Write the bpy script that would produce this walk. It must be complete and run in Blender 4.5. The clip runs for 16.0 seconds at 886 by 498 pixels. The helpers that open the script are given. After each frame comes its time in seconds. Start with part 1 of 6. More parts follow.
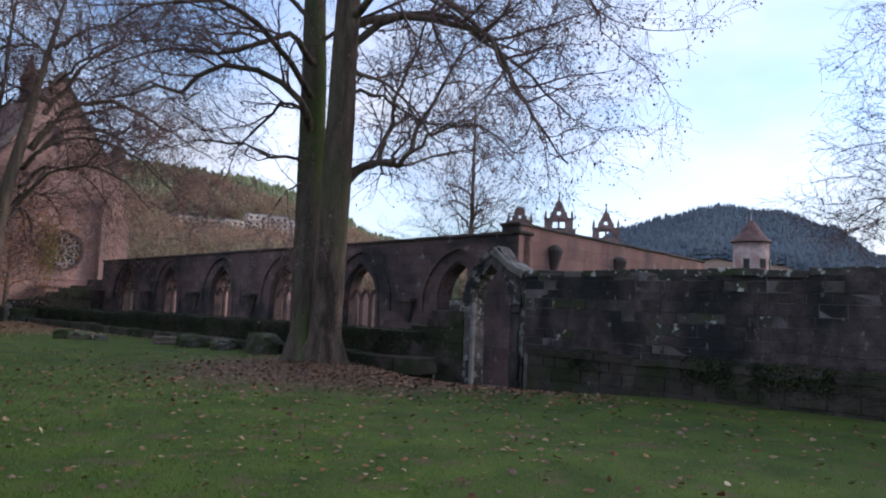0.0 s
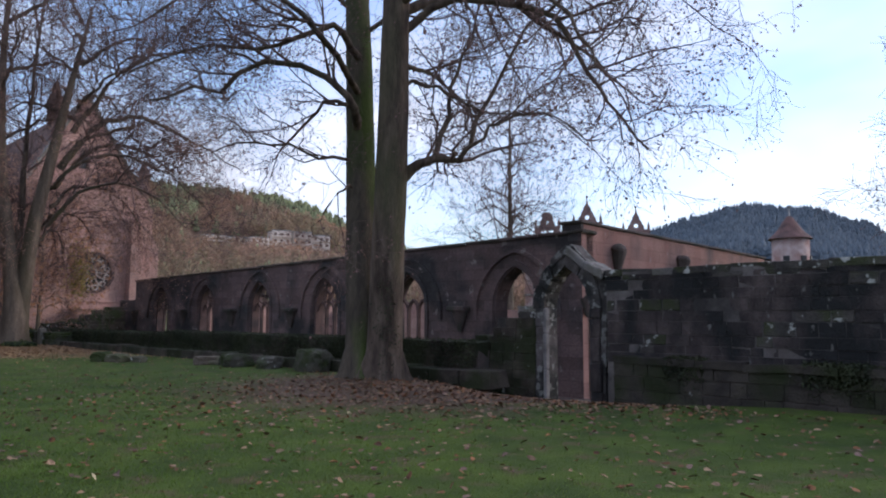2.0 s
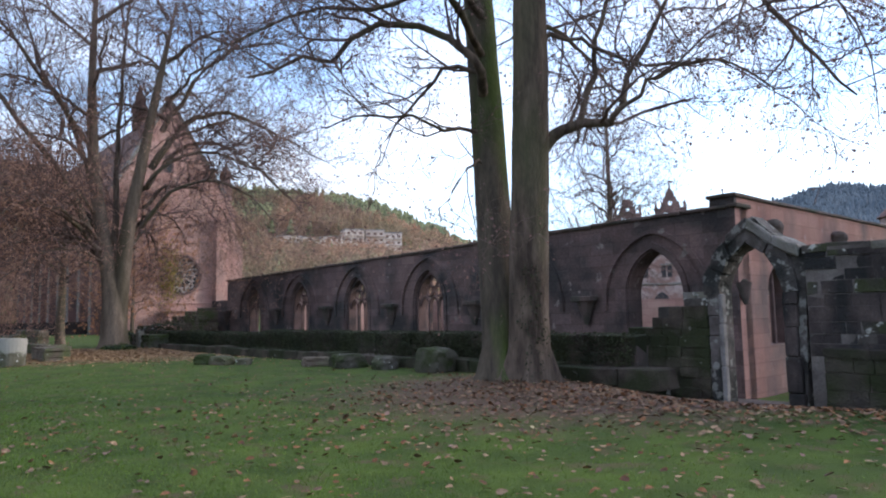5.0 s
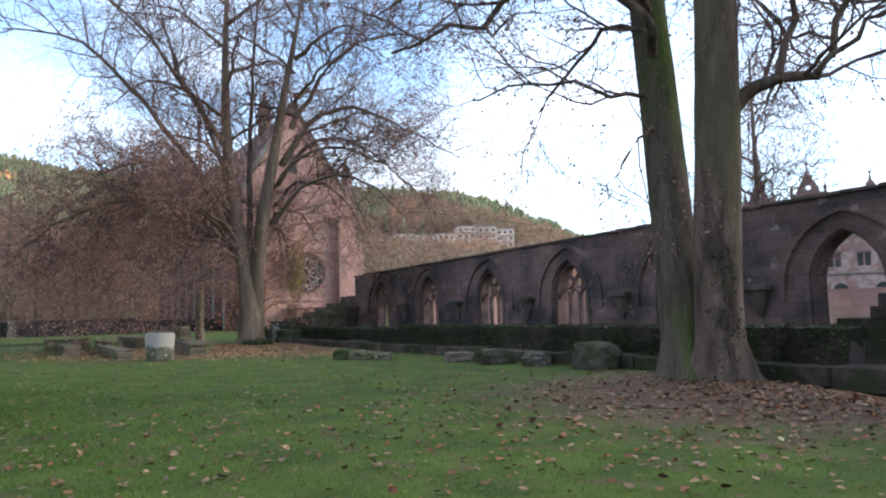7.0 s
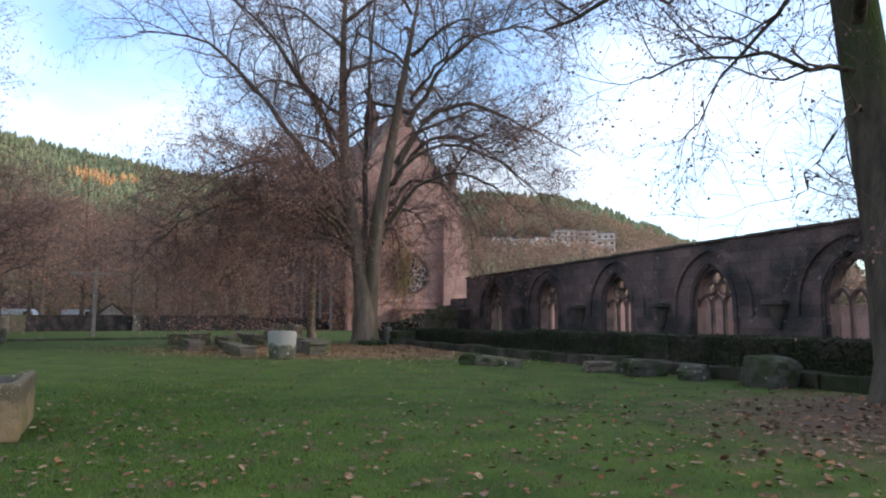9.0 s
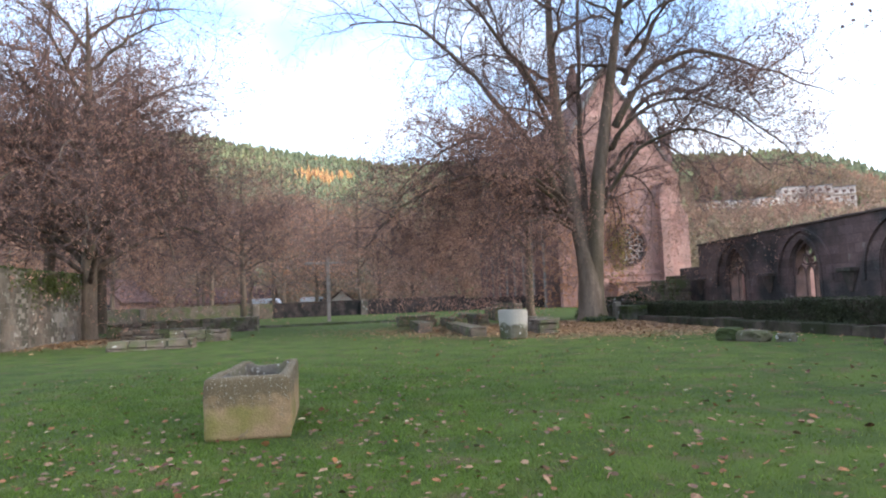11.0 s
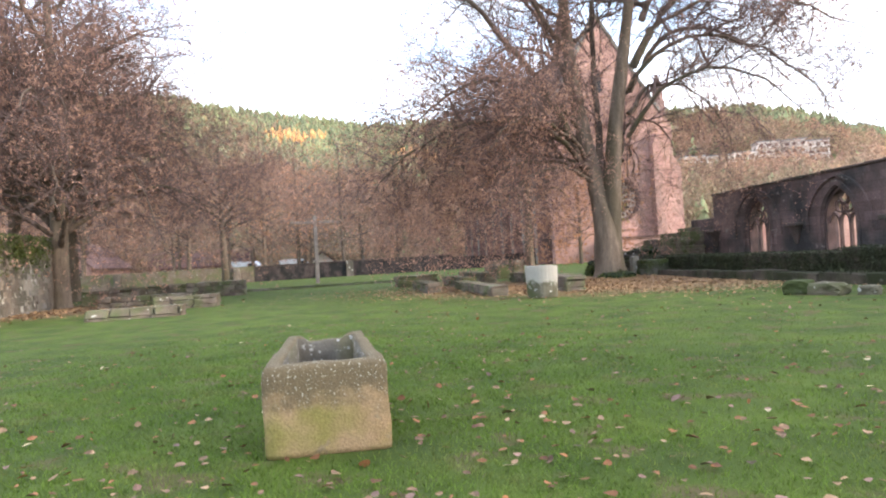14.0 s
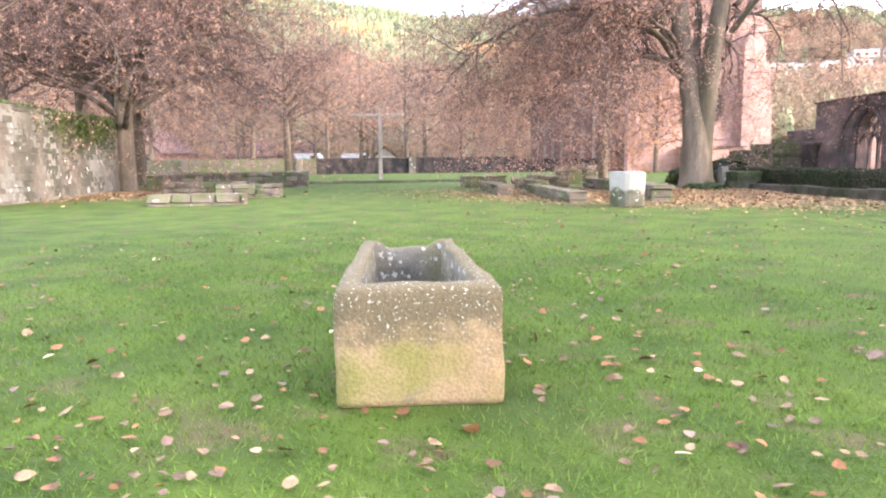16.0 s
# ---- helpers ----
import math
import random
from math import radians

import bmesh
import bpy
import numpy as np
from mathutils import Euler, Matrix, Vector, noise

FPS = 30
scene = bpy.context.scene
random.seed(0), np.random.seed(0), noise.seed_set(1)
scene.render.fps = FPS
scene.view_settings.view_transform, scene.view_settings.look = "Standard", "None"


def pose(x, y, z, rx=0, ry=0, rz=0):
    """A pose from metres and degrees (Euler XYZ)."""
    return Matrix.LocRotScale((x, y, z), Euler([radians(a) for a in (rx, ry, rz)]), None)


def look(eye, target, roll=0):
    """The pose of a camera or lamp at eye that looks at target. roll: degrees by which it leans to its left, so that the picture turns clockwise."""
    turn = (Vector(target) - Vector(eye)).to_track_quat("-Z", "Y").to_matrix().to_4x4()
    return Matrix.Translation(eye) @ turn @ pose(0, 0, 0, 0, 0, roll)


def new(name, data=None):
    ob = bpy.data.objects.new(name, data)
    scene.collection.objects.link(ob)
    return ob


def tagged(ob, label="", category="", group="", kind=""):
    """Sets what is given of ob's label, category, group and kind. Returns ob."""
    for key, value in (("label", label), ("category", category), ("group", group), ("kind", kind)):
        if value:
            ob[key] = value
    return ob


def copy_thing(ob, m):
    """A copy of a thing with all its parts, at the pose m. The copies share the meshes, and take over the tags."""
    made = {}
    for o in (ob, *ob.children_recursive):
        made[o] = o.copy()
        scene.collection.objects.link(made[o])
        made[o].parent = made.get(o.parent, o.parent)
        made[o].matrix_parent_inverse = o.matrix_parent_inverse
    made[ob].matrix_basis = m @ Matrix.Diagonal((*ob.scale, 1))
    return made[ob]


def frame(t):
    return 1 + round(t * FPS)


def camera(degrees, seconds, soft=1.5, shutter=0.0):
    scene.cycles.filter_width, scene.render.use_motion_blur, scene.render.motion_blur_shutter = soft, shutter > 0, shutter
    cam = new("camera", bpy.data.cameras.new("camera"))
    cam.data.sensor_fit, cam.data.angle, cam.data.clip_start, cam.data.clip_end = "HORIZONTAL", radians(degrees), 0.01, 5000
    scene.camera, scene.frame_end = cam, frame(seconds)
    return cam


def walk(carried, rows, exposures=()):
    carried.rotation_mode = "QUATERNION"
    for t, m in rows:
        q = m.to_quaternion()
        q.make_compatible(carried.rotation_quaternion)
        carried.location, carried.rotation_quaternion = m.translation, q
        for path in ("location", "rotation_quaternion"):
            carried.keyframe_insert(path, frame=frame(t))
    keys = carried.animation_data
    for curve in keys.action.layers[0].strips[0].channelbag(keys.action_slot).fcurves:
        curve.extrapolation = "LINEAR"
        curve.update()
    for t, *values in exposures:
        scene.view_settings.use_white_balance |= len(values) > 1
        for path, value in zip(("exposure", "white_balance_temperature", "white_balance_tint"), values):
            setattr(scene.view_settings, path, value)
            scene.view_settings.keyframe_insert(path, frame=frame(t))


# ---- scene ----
cam = camera(65.5, 16.0, soft=2.1)
METRES, EYE, TILT, LEAN, TURN = 14.2, 1.62, 0.0, 0.0, 0.0
ROWS = [
    (0.0, 0.0, 0.0, 0.0, -0.19, 4.93, -2.23),
    (0.5, -0.02, 0.0238, -0.0009, -1.46, 4.78, -2.3),
    (1.0, -0.0402, 0.0531, -0.0036, -0.18, 5.07, -1.33),
    (1.5, -0.0561, 0.0804, -0.0016, 1.7, 5.45, -0.19),
    (2.0, -0.0756, 0.1105, -0.0056, 1.84, 5.76, -0.27),
    (2.5, -0.0927, 0.1336, -0.0053, -0.58, 6.06, 0.32),
    (3.0, -0.1129, 0.1678, -0.0045, 1.5, 6.47, 0.83),
    (3.5, -0.1351, 0.1902, -0.0076, 6.69, 6.42, 0.41),
    (4.0, -0.1584, 0.2137, -0.0073, 6.43, 6.14, 0.48),
    (6.5, -0.267, 0.3237, -0.0131, 14.27, 4.77, 1.66),
    (7.0, -0.2921, 0.3442, -0.0149, 16.86, 5.3, 1.46),
    (7.5, -0.314, 0.3584, -0.0145, 17.46, 7.06, 1.75),
    (8.0, -0.3372, 0.3809, -0.0158, 18.57, 6.78, 1.44),
    (8.5, -0.3636, 0.3953, -0.0153, 20.51, 6.02, 0.78),
    (9.0, -0.3964, 0.4049, -0.0146, 24.64, 5.71, -0.03),
    (9.5, -0.4227, 0.4236, -0.0161, 31.62, 5.25, 1.27),
    (10.0, -0.447, 0.4378, -0.0152, 39.99, 4.76, 1.71),
    (12.5, -0.5946, 0.4947, -0.0164, 42.05, 3.66, 2.65),
    (13.0, -0.6294, 0.5087, -0.0181, 41.86, 3.18, 3.27),
    (13.5, -0.6565, 0.5157, -0.018, 43.22, 2.3, 3.8),
    (14.0, -0.6863, 0.5198, -0.0177, 39.55, 0.75, 3.46),
    (14.5, -0.7112, 0.5314, -0.023, 39.71, -1.16, 2.84),
    (15.0, -0.7325, 0.5469, -0.0222, 43.83, -5.1, 2.59),
    (15.5, -0.7525, 0.5614, -0.0233, 45.23, -6.71, 1.6),
    (16.0, -0.7749, 0.577, -0.0214, 44.54, -7.3, 0.67),
]
walk(cam, [(t, pose(0, 0, EYE, TILT, LEAN, TURN) @ pose(METRES * x, METRES * y, METRES * z, 90 + pitch, roll, yaw)) for t, x, y, z, yaw, pitch, roll in ROWS],
     exposures=[(0.0, -0.65, 5900, 16), (3.5, -0.52, 6000, 18), (5.2, 0.0, 6000, 12), (7.0, 0.12, 6100, 10), (8.0, -0.16, 6000, 8), (9.0, -0.28, 6000, 9), (10.0, 0.04, 6000, 10), (12.5, 0.87, 6500, 14), (14.0, 1.07, 6700, 12), (14.7, 1.43, 6700, 12), (15.3, 1.8, 6600, 14), (16.0, 2.0, 6600, 16)])

# ---- light: low hazy sun behind thin cloud, bright sky ----
SUN_AZ, SUN_EL = 72.0, 21.0      # degrees clockwise from +y, and above the horizon
world = bpy.data.worlds.new("sky")
scene.world = world
world.use_nodes = True
wn, wl = world.node_tree.nodes, world.node_tree.links
sky = wn.new("ShaderNodeTexSky")
sky.sky_type, sky.sun_disc = "NISHITA", False
sky.sun_elevation, sky.sun_rotation = radians(SUN_EL), radians(SUN_AZ)
sky.air_density, sky.dust_density, sky.ozone_density = 1.0, 1.2, 1.6
coord = wn.new("ShaderNodeTexCoord")
cmap = wn.new("ShaderNodeMapping")
cmap.inputs["Scale"].default_value = (1.0, 1.0, 2.4)
clouds = wn.new("ShaderNodeTexNoise")
clouds.inputs["Scale"].default_value, clouds.inputs["Detail"].default_value = 2.1, 4.0
ramp = wn.new("ShaderNodeValToRGB")
ramp.color_ramp.elements[0].position, ramp.color_ramp.elements[1].position = 0.36, 0.68
ramp.color_ramp.elements[0].color = (0.24, 0.24, 0.24, 1)
cmix = wn.new("ShaderNodeMixRGB")
cmix.inputs["Color2"].default_value = (12.4, 12.9, 13.8, 1)
wl.new(coord.outputs["Generated"], cmap.inputs["Vector"])
wl.new(cmap.outputs["Vector"], clouds.inputs["Vector"])
wl.new(clouds.outputs["Fac"], ramp.inputs["Fac"])
wl.new(ramp.outputs["Color"], cmix.inputs["Fac"])
clear = wn.new("ShaderNodeHueSaturation")
clear.inputs["Saturation"].default_value, clear.inputs["Value"].default_value = 1.38, 2.75
wl.new(sky.outputs["Color"], clear.inputs["Color"])
wl.new(clear.outputs["Color"], cmix.inputs["Color1"])
wl.new(cmix.outputs["Color"], wn["Background"].inputs["Color"])
wn["Background"].inputs["Strength"].default_value = 0.15
sun = new("sun", bpy.data.lights.new("sun", "SUN"))
sun.data.energy, sun.data.angle, sun.data.color = 2.6, radians(9), (1.0, 0.9, 0.78)
sdir = Vector((math.sin(radians(SUN_AZ)) * math.cos(radians(SUN_EL)), math.cos(radians(SUN_AZ)) * math.cos(radians(SUN_EL)), math.sin(radians(SUN_EL))))
sun.matrix_world = look(sdir * 60, (0, 0, 0))


# ---- materials ----
def mat(name, c1, c2, scale=3.0, rough=0.9, bump=0.3, c3=None, scale3=0.6, spread3=(0.5, 0.65), vary=0.0, island=0.0, fine=40.0, metal=0.0, spots=None, through_light=0.0, stretch=0.0):
    """Two colours mixed by fine noise, a third in large stains, small light or dark spots, and a bump at two scales."""
    m = bpy.data.materials.new(name)
    m.use_nodes = True
    n, l = m.node_tree.nodes, m.node_tree.links
    bs = n["Principled BSDF"]
    bs.inputs["Roughness"].default_value, bs.inputs["Metallic"].default_value = rough, metal
    bs.inputs["Specular IOR Level"].default_value = 0.25
    geo = n.new("ShaderNodeNewGeometry")

    place = geo.outputs["Position"]
    if stretch:
        squeeze = n.new("ShaderNodeMapping")
        squeeze.inputs["Scale"].default_value = (1, 1, stretch)
        l.new(place, squeeze.inputs["Vector"])
        place = squeeze.outputs["Vector"]

    def noise_node(sc, det=5.0):
        t = n.new("ShaderNodeTexNoise")
        t.inputs["Scale"].default_value, t.inputs["Detail"].default_value = sc, det
        l.new(place, t.inputs["Vector"])
        return t

    def mixed(fac, a, b):
        x = n.new("ShaderNodeMixRGB")
        for sock, val in (("Fac", fac), ("Color1", a), ("Color2", b)):
            if isinstance(val, (float, int)):
                x.inputs[sock].default_value = val
            elif isinstance(val, tuple):
                x.inputs[sock].default_value = (*val, 1)
            else:
                l.new(val, x.inputs[sock])
        return x.outputs["Color"]

    def ramped(src, lo, hi):
        r = n.new("ShaderNodeMapRange")
        r.inputs["From Min"].default_value, r.inputs["From Max"].default_value = lo, hi
        l.new(src, r.inputs["Value"])
        return r.outputs["Result"]

    big = noise_node(scale)
    col = mixed(ramped(big.outputs["Fac"], 0.35, 0.65), c1, c2)
    if c3:
        stain = noise_node(scale3, 6.0)
        col = mixed(ramped(stain.outputs["Fac"], *spread3), col, c3)
    if spots:
        sp = noise_node(spots[1], 3.0)
        col = mixed(ramped(sp.outputs["Fac"], spots[2], spots[2] + 0.05), col, spots[0])
    small = noise_node(fine, 4.0)
    hsv = n.new("ShaderNodeHueSaturation")
    add = n.new("ShaderNodeMath")
    add.operation = "MULTIPLY_ADD"
    l.new(small.outputs["Fac"], add.inputs[0])
    add.inputs[1].default_value, add.inputs[2].default_value = 0.9, 0.55
    val = add.outputs[0]
    for amount, source in ((vary, "object"), (island, "island")):
        if amount:
            src = n.new("ShaderNodeObjectInfo").outputs["Random"] if source == "object" else geo.outputs["Random Per Island"]
            w = n.new("ShaderNodeMath")
            w.operation = "MULTIPLY_ADD"
            l.new(src, w.inputs[0])
            w.inputs[1].default_value, w.inputs[2].default_value = amount, 1 - amount / 2
            x = n.new("ShaderNodeMath")
            x.operation = "MULTIPLY"
            l.new(val, x.inputs[0]), l.new(w.outputs[0], x.inputs[1])
            val = x.outputs[0]
    l.new(val, hsv.inputs["Value"])
    l.new(col, hsv.inputs["Color"])
    l.new(hsv.outputs["Color"], bs.inputs["Base Color"])
    if bump:
        both = n.new("ShaderNodeMath")
        both.operation = "ADD"
        l.new(big.outputs["Fac"], both.inputs[0]), l.new(small.outputs["Fac"], both.inputs[1])
        b = n.new("ShaderNodeBump")
        b.inputs["Strength"].default_value, b.inputs["Distance"].default_value = bump, 0.03
        l.new(both.outputs[0], b.inputs["Height"])
        l.new(b.outputs["Normal"], bs.inputs["Normal"])
    if through_light:
        tr = n.new("ShaderNodeBsdfTranslucent")
        l.new(hsv.outputs["Color"], tr.inputs["Color"])
        ms = n.new("ShaderNodeMixShader")
        ms.inputs["Fac"].default_value = through_light
        l.new(bs.outputs["BSDF"], ms.inputs[1]), l.new(tr.outputs["BSDF"], ms.inputs[2])
        l.new(ms.outputs["Shader"], n["Material Output"].inputs["Surface"])
    return m


def flat(name, c, rough=0.7, metal=0.0):
    return mat(name, c, tuple(x * 0.85 for x in c), scale=6, rough=rough, bump=0.1, metal=metal)


M_STONE = mat("weathered_sandstone", (0.044, 0.034, 0.033), (0.088, 0.068, 0.063), 4.5, 0.94, 1.0, (0.02, 0.02, 0.02), 1.1, (0.44, 0.6), vary=0.32, spots=((0.13, 0.125, 0.115), 6.5, 0.66), fine=34, stretch=0.6)
M_MORTAR = mat("weathered_lime_mortar", (0.1, 0.085, 0.078), (0.17, 0.15, 0.14), 2.2, 0.95, 0.5, (0.04, 0.036, 0.034), 0.8, (0.42, 0.58), fine=30)
M_FOOT = mat("mossy_wall_foot", (0.036, 0.03, 0.026), (0.066, 0.054, 0.044), 3.5, 0.95, 0.9, (0.026, 0.031, 0.013), 0.7, (0.46, 0.6), vary=0.4, spots=((0.32, 0.32, 0.3), 3.2, 0.73), fine=26)
M_LOW = mat("dark_mossy_wall_stone", (0.04, 0.031, 0.025), (0.08, 0.064, 0.05), 3.0, 0.95, 0.9, (0.027, 0.031, 0.014), 0.9, (0.44, 0.58), vary=0.4, spots=((0.2, 0.18, 0.16), 5.0, 0.7), fine=26)
M_GATE = mat("lichened_gate_stone", (0.062, 0.052, 0.048), (0.12, 0.104, 0.098), 3.2, 0.94, 0.9, (0.03, 0.03, 0.028), 1.5, (0.46, 0.6), vary=0.4, spots=((0.19, 0.185, 0.17), 5.0, 0.57), fine=26)
M_COPING = mat("lichen_flecked_coping", (0.042, 0.038, 0.034), (0.075, 0.065, 0.058), 4.0, 0.95, 0.9, (0.045, 0.05, 0.024), 1.2, (0.5, 0.62), vary=0.3, spots=((0.36, 0.36, 0.33), 5.5, 0.6), fine=24)
M_STONE_IN = mat("wall_core_sandstone", (0.085, 0.065, 0.058), (0.12, 0.088, 0.08), 2.0, 0.95, 0.5, (0.05, 0.05, 0.04), 1.1)
# cloister stone darkened for its shaded front; the red one below is the lit version
M_ARCADE_SHADE = mat("shaded_arcade_sandstone", (0.145, 0.1, 0.096), (0.205, 0.138, 0.127), 0.9, 0.93, 0.6, (0.06, 0.055, 0.055), 0.6, (0.42, 0.62), vary=0.2, spots=((0.26, 0.22, 0.2), 2.5, 0.66), fine=14)
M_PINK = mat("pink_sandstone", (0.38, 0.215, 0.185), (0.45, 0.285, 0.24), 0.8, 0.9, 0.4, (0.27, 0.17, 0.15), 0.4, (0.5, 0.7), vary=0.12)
M_RED_LIT = mat("red_sandstone", (0.29, 0.15, 0.125), (0.36, 0.2, 0.17), 0.9, 0.92, 0.5, (0.16, 0.11, 0.1), 0.6, (0.48, 0.66), spots=((0.4, 0.3, 0.27), 1.6, 0.66), stretch=0.6)
# church stone darkened to stand for the shade on the nave side
M_NAVE_SHADE = mat("shaded_nave_sandstone", (0.16, 0.09, 0.08), (0.22, 0.13, 0.115), 0.8, 0.92, 0.4, (0.1, 0.07, 0.065), 0.4, (0.46, 0.62))
M_TRACERY = mat("tracery_sandstone", (0.085, 0.055, 0.052), (0.13, 0.085, 0.078), 2.5, 0.9, 0.5, (0.05, 0.04, 0.04), 1.1)
M_SPOKE = mat("pale_dressed_stone", (0.42, 0.36, 0.33), (0.5, 0.44, 0.4), 2.0, 0.9, 0.2)
M_SHAFT = mat("weathered_dressed_stone", (0.16, 0.145, 0.14), (0.25, 0.23, 0.22), 3.0, 0.9, 0.5, (0.09, 0.08, 0.075), 1.6, (0.5, 0.62))
M_BOULDER = mat("mossy_boulder", (0.054, 0.05, 0.037), (0.094, 0.086, 0.068), 2.6, 0.95, 0.8, (0.032, 0.042, 0.013), 1.6, (0.47, 0.6), spots=((0.245, 0.245, 0.223), 6.0, 0.68))
M_DRUM = mat("whitish_stone", (0.07, 0.065, 0.04), (0.12, 0.11, 0.08), 3.0, 0.92, 0.5, (0.06, 0.068, 0.028), 1.6, (0.48, 0.62), spots=((0.46, 0.45, 0.42), 9.0, 0.64))
M_PALE = mat("pale_lichen_stone", (0.135, 0.12, 0.112), (0.21, 0.195, 0.18), 3.0, 0.92, 0.6, (0.16, 0.15, 0.12), 1.4, (0.45, 0.62), vary=0.3, spots=((0.34, 0.335, 0.31), 7.0, 0.62))
M_MOSS = mat("mossy_stone", (0.055, 0.05, 0.04), (0.1, 0.09, 0.075), 3.5, 0.95, 0.7, (0.032, 0.042, 0.013), 1.1, (0.4, 0.55), vary=0.3, spots=((0.3, 0.3, 0.27), 7.0, 0.68))
M_TROUGH = mat("trough_sandstone", (0.23, 0.152, 0.08), (0.31, 0.215, 0.125), 2.6, 0.92, 0.4, (0.18, 0.155, 0.05), 1.9, (0.5, 0.66), spots=((0.2, 0.15, 0.09), 9.0, 0.66), fine=55)
M_TROUGH_TOP = mat("lichened_trough_rim", (0.085, 0.075, 0.06), (0.15, 0.135, 0.11), 5.0, 0.95, 0.7, (0.13, 0.115, 0.07), 2.0, (0.45, 0.6), spots=((0.3, 0.29, 0.26), 14.0, 0.6), fine=70)


def weather_top(m, colour_a, colour_b, z0, z1, wave=0.25):
    """Lichen crust over the upper part of a stone, with a ragged lower edge."""
    n, l = m.node_tree.nodes, m.node_tree.links
    hsv = [x for x in n if x.type == "HUE_SAT"][0]
    geo = [x for x in n if x.type == "NEW_GEOMETRY"][0]
    src = hsv.inputs["Color"].links[0].from_socket
    sep, big, spots = n.new("ShaderNodeSeparateXYZ"), n.new("ShaderNodeTexNoise"), n.new("ShaderNodeTexNoise")
    big.inputs["Scale"].default_value, spots.inputs["Scale"].default_value = 6.0, 62.0
    for x in (sep, big, spots):
        l.new(geo.outputs["Position"], x.inputs["Vector"])
    a = n.new("ShaderNodeMath")
    a.operation = "MULTIPLY_ADD"
    l.new(big.outputs["Fac"], a.inputs[0])
    a.inputs[1].default_value = wave
    l.new(sep.outputs["Z"], a.inputs[2])
    r, sp = n.new("ShaderNodeMapRange"), n.new("ShaderNodeMapRange")
    r.inputs["From Min"].default_value, r.inputs["From Max"].default_value = z0 + wave / 2, z1 + wave / 2
    l.new(a.outputs[0], r.inputs["Value"])
    sp.inputs["From Min"].default_value, sp.inputs["From Max"].default_value = 0.62, 0.7
    l.new(spots.outputs["Fac"], sp.inputs["Value"])
    crust, mx = n.new("ShaderNodeMixRGB"), n.new("ShaderNodeMixRGB")
    crust.inputs["Color1"].default_value, crust.inputs["Color2"].default_value = (*colour_a, 1), (*colour_b, 1)
    l.new(sp.outputs["Result"], crust.inputs["Fac"])
    l.new(r.outputs["Result"], mx.inputs["Fac"])
    l.new(src, mx.inputs["Color1"]), l.new(crust.outputs["Color"], mx.inputs["Color2"])
    l.new(mx.outputs["Color"], hsv.inputs["Color"])


weather_top(M_DRUM, (0.3, 0.28, 0.245), (0.44, 0.42, 0.38), 0.38, 0.52, 0.5)
weather_top(M_TROUGH, (0.115, 0.088, 0.05), (0.36, 0.34, 0.28), 0.3, 0.5, 0.55)
M_ROOF = mat("dark_roof_tiles", (0.1, 0.06, 0.05), (0.15, 0.085, 0.07), 1.5, 0.8, 0.4)
M_TILE_RED = mat("turret_roof_tiles", (0.11, 0.062, 0.056), (0.16, 0.09, 0.08), 1.2, 0.85, 0.6, (0.075, 0.05, 0.048), 0.7)
M_PLASTER = mat("aged_plaster", (0.3, 0.22, 0.2), (0.4, 0.315, 0.29), 0.9, 0.9, 0.4, (0.25, 0.15, 0.13), 0.55, (0.43, 0.58))
# darker than the palace wall because the gables' shade is mixed into the colour
M_GABLE = mat("shaded_gable_sandstone", (0.195, 0.124, 0.117), (0.26, 0.176, 0.163), 0.8, 0.92, 0.4, (0.117, 0.085, 0.085), 0.5)
M_BARK = mat("bark", (0.052, 0.037, 0.029), (0.145, 0.108, 0.082), 5.0, 0.95, 1.0, (0.085, 0.078, 0.045), 0.8, (0.52, 0.68), fine=26, stretch=0.22)
M_BARK_MOSS = mat("mossy_bark", (0.055, 0.044, 0.034), (0.1, 0.08, 0.058), 5.0, 0.95, 1.0, (0.055, 0.075, 0.018), 0.9, (0.45, 0.6), fine=26, stretch=0.22)
M_BARK_PALE = mat("pale_bark", (0.105, 0.08, 0.06), (0.18, 0.138, 0.104), 4.0, 0.95, 1.0, (0.085, 0.07, 0.045), 0.9, (0.5, 0.65), fine=24, stretch=0.25)
M_TWIG = mat("twig_bark", (0.094, 0.062, 0.055), (0.143, 0.097, 0.086), 2.0, 0.9, 0.0)
# brighter copy of the twig bark, to make the far trees look sunlit
M_TWIG_LIT = mat("sunlit_twig_bark", (0.189, 0.132, 0.115), (0.27, 0.196, 0.169), 2.0, 0.9, 0.0)
M_LEAF_DRY = mat("withered_leaf", (0.278, 0.158, 0.12), (0.439, 0.264, 0.198), 1.0, 0.8, 0.0, island=0.6, through_light=0.5)
M_LEAF_RUST = mat("rust_leaf", (0.552, 0.252, 0.144), (0.648, 0.36, 0.204), 0.3, 0.8, 0.0, island=0.4, through_light=0.4)
M_LEAF_RUSTY = mat("dull_rust_leaf", (0.34, 0.16, 0.09), (0.42, 0.23, 0.13), 0.3, 0.8, 0.0, island=0.6, through_light=0.4)
M_LEAF_PURPLE = mat("withered_seed_cluster", (0.168, 0.096, 0.09), (0.252, 0.15, 0.132), 1.0, 0.85, 0.0, island=0.6, through_light=0.25)
M_LEAF_YELLOW = mat("yellow_leaf", (0.3, 0.24, 0.04), (0.24, 0.2, 0.06), 1.0, 0.8, 0.0, island=0.5, through_light=0.3)
M_FALLEN = mat("fallen_leaf_tan", (0.171, 0.104, 0.059), (0.261, 0.171, 0.104), 3.7, 0.75, 0.5, (0.108, 0.063, 0.041), 9.0, (0.5, 0.6), island=0.8)
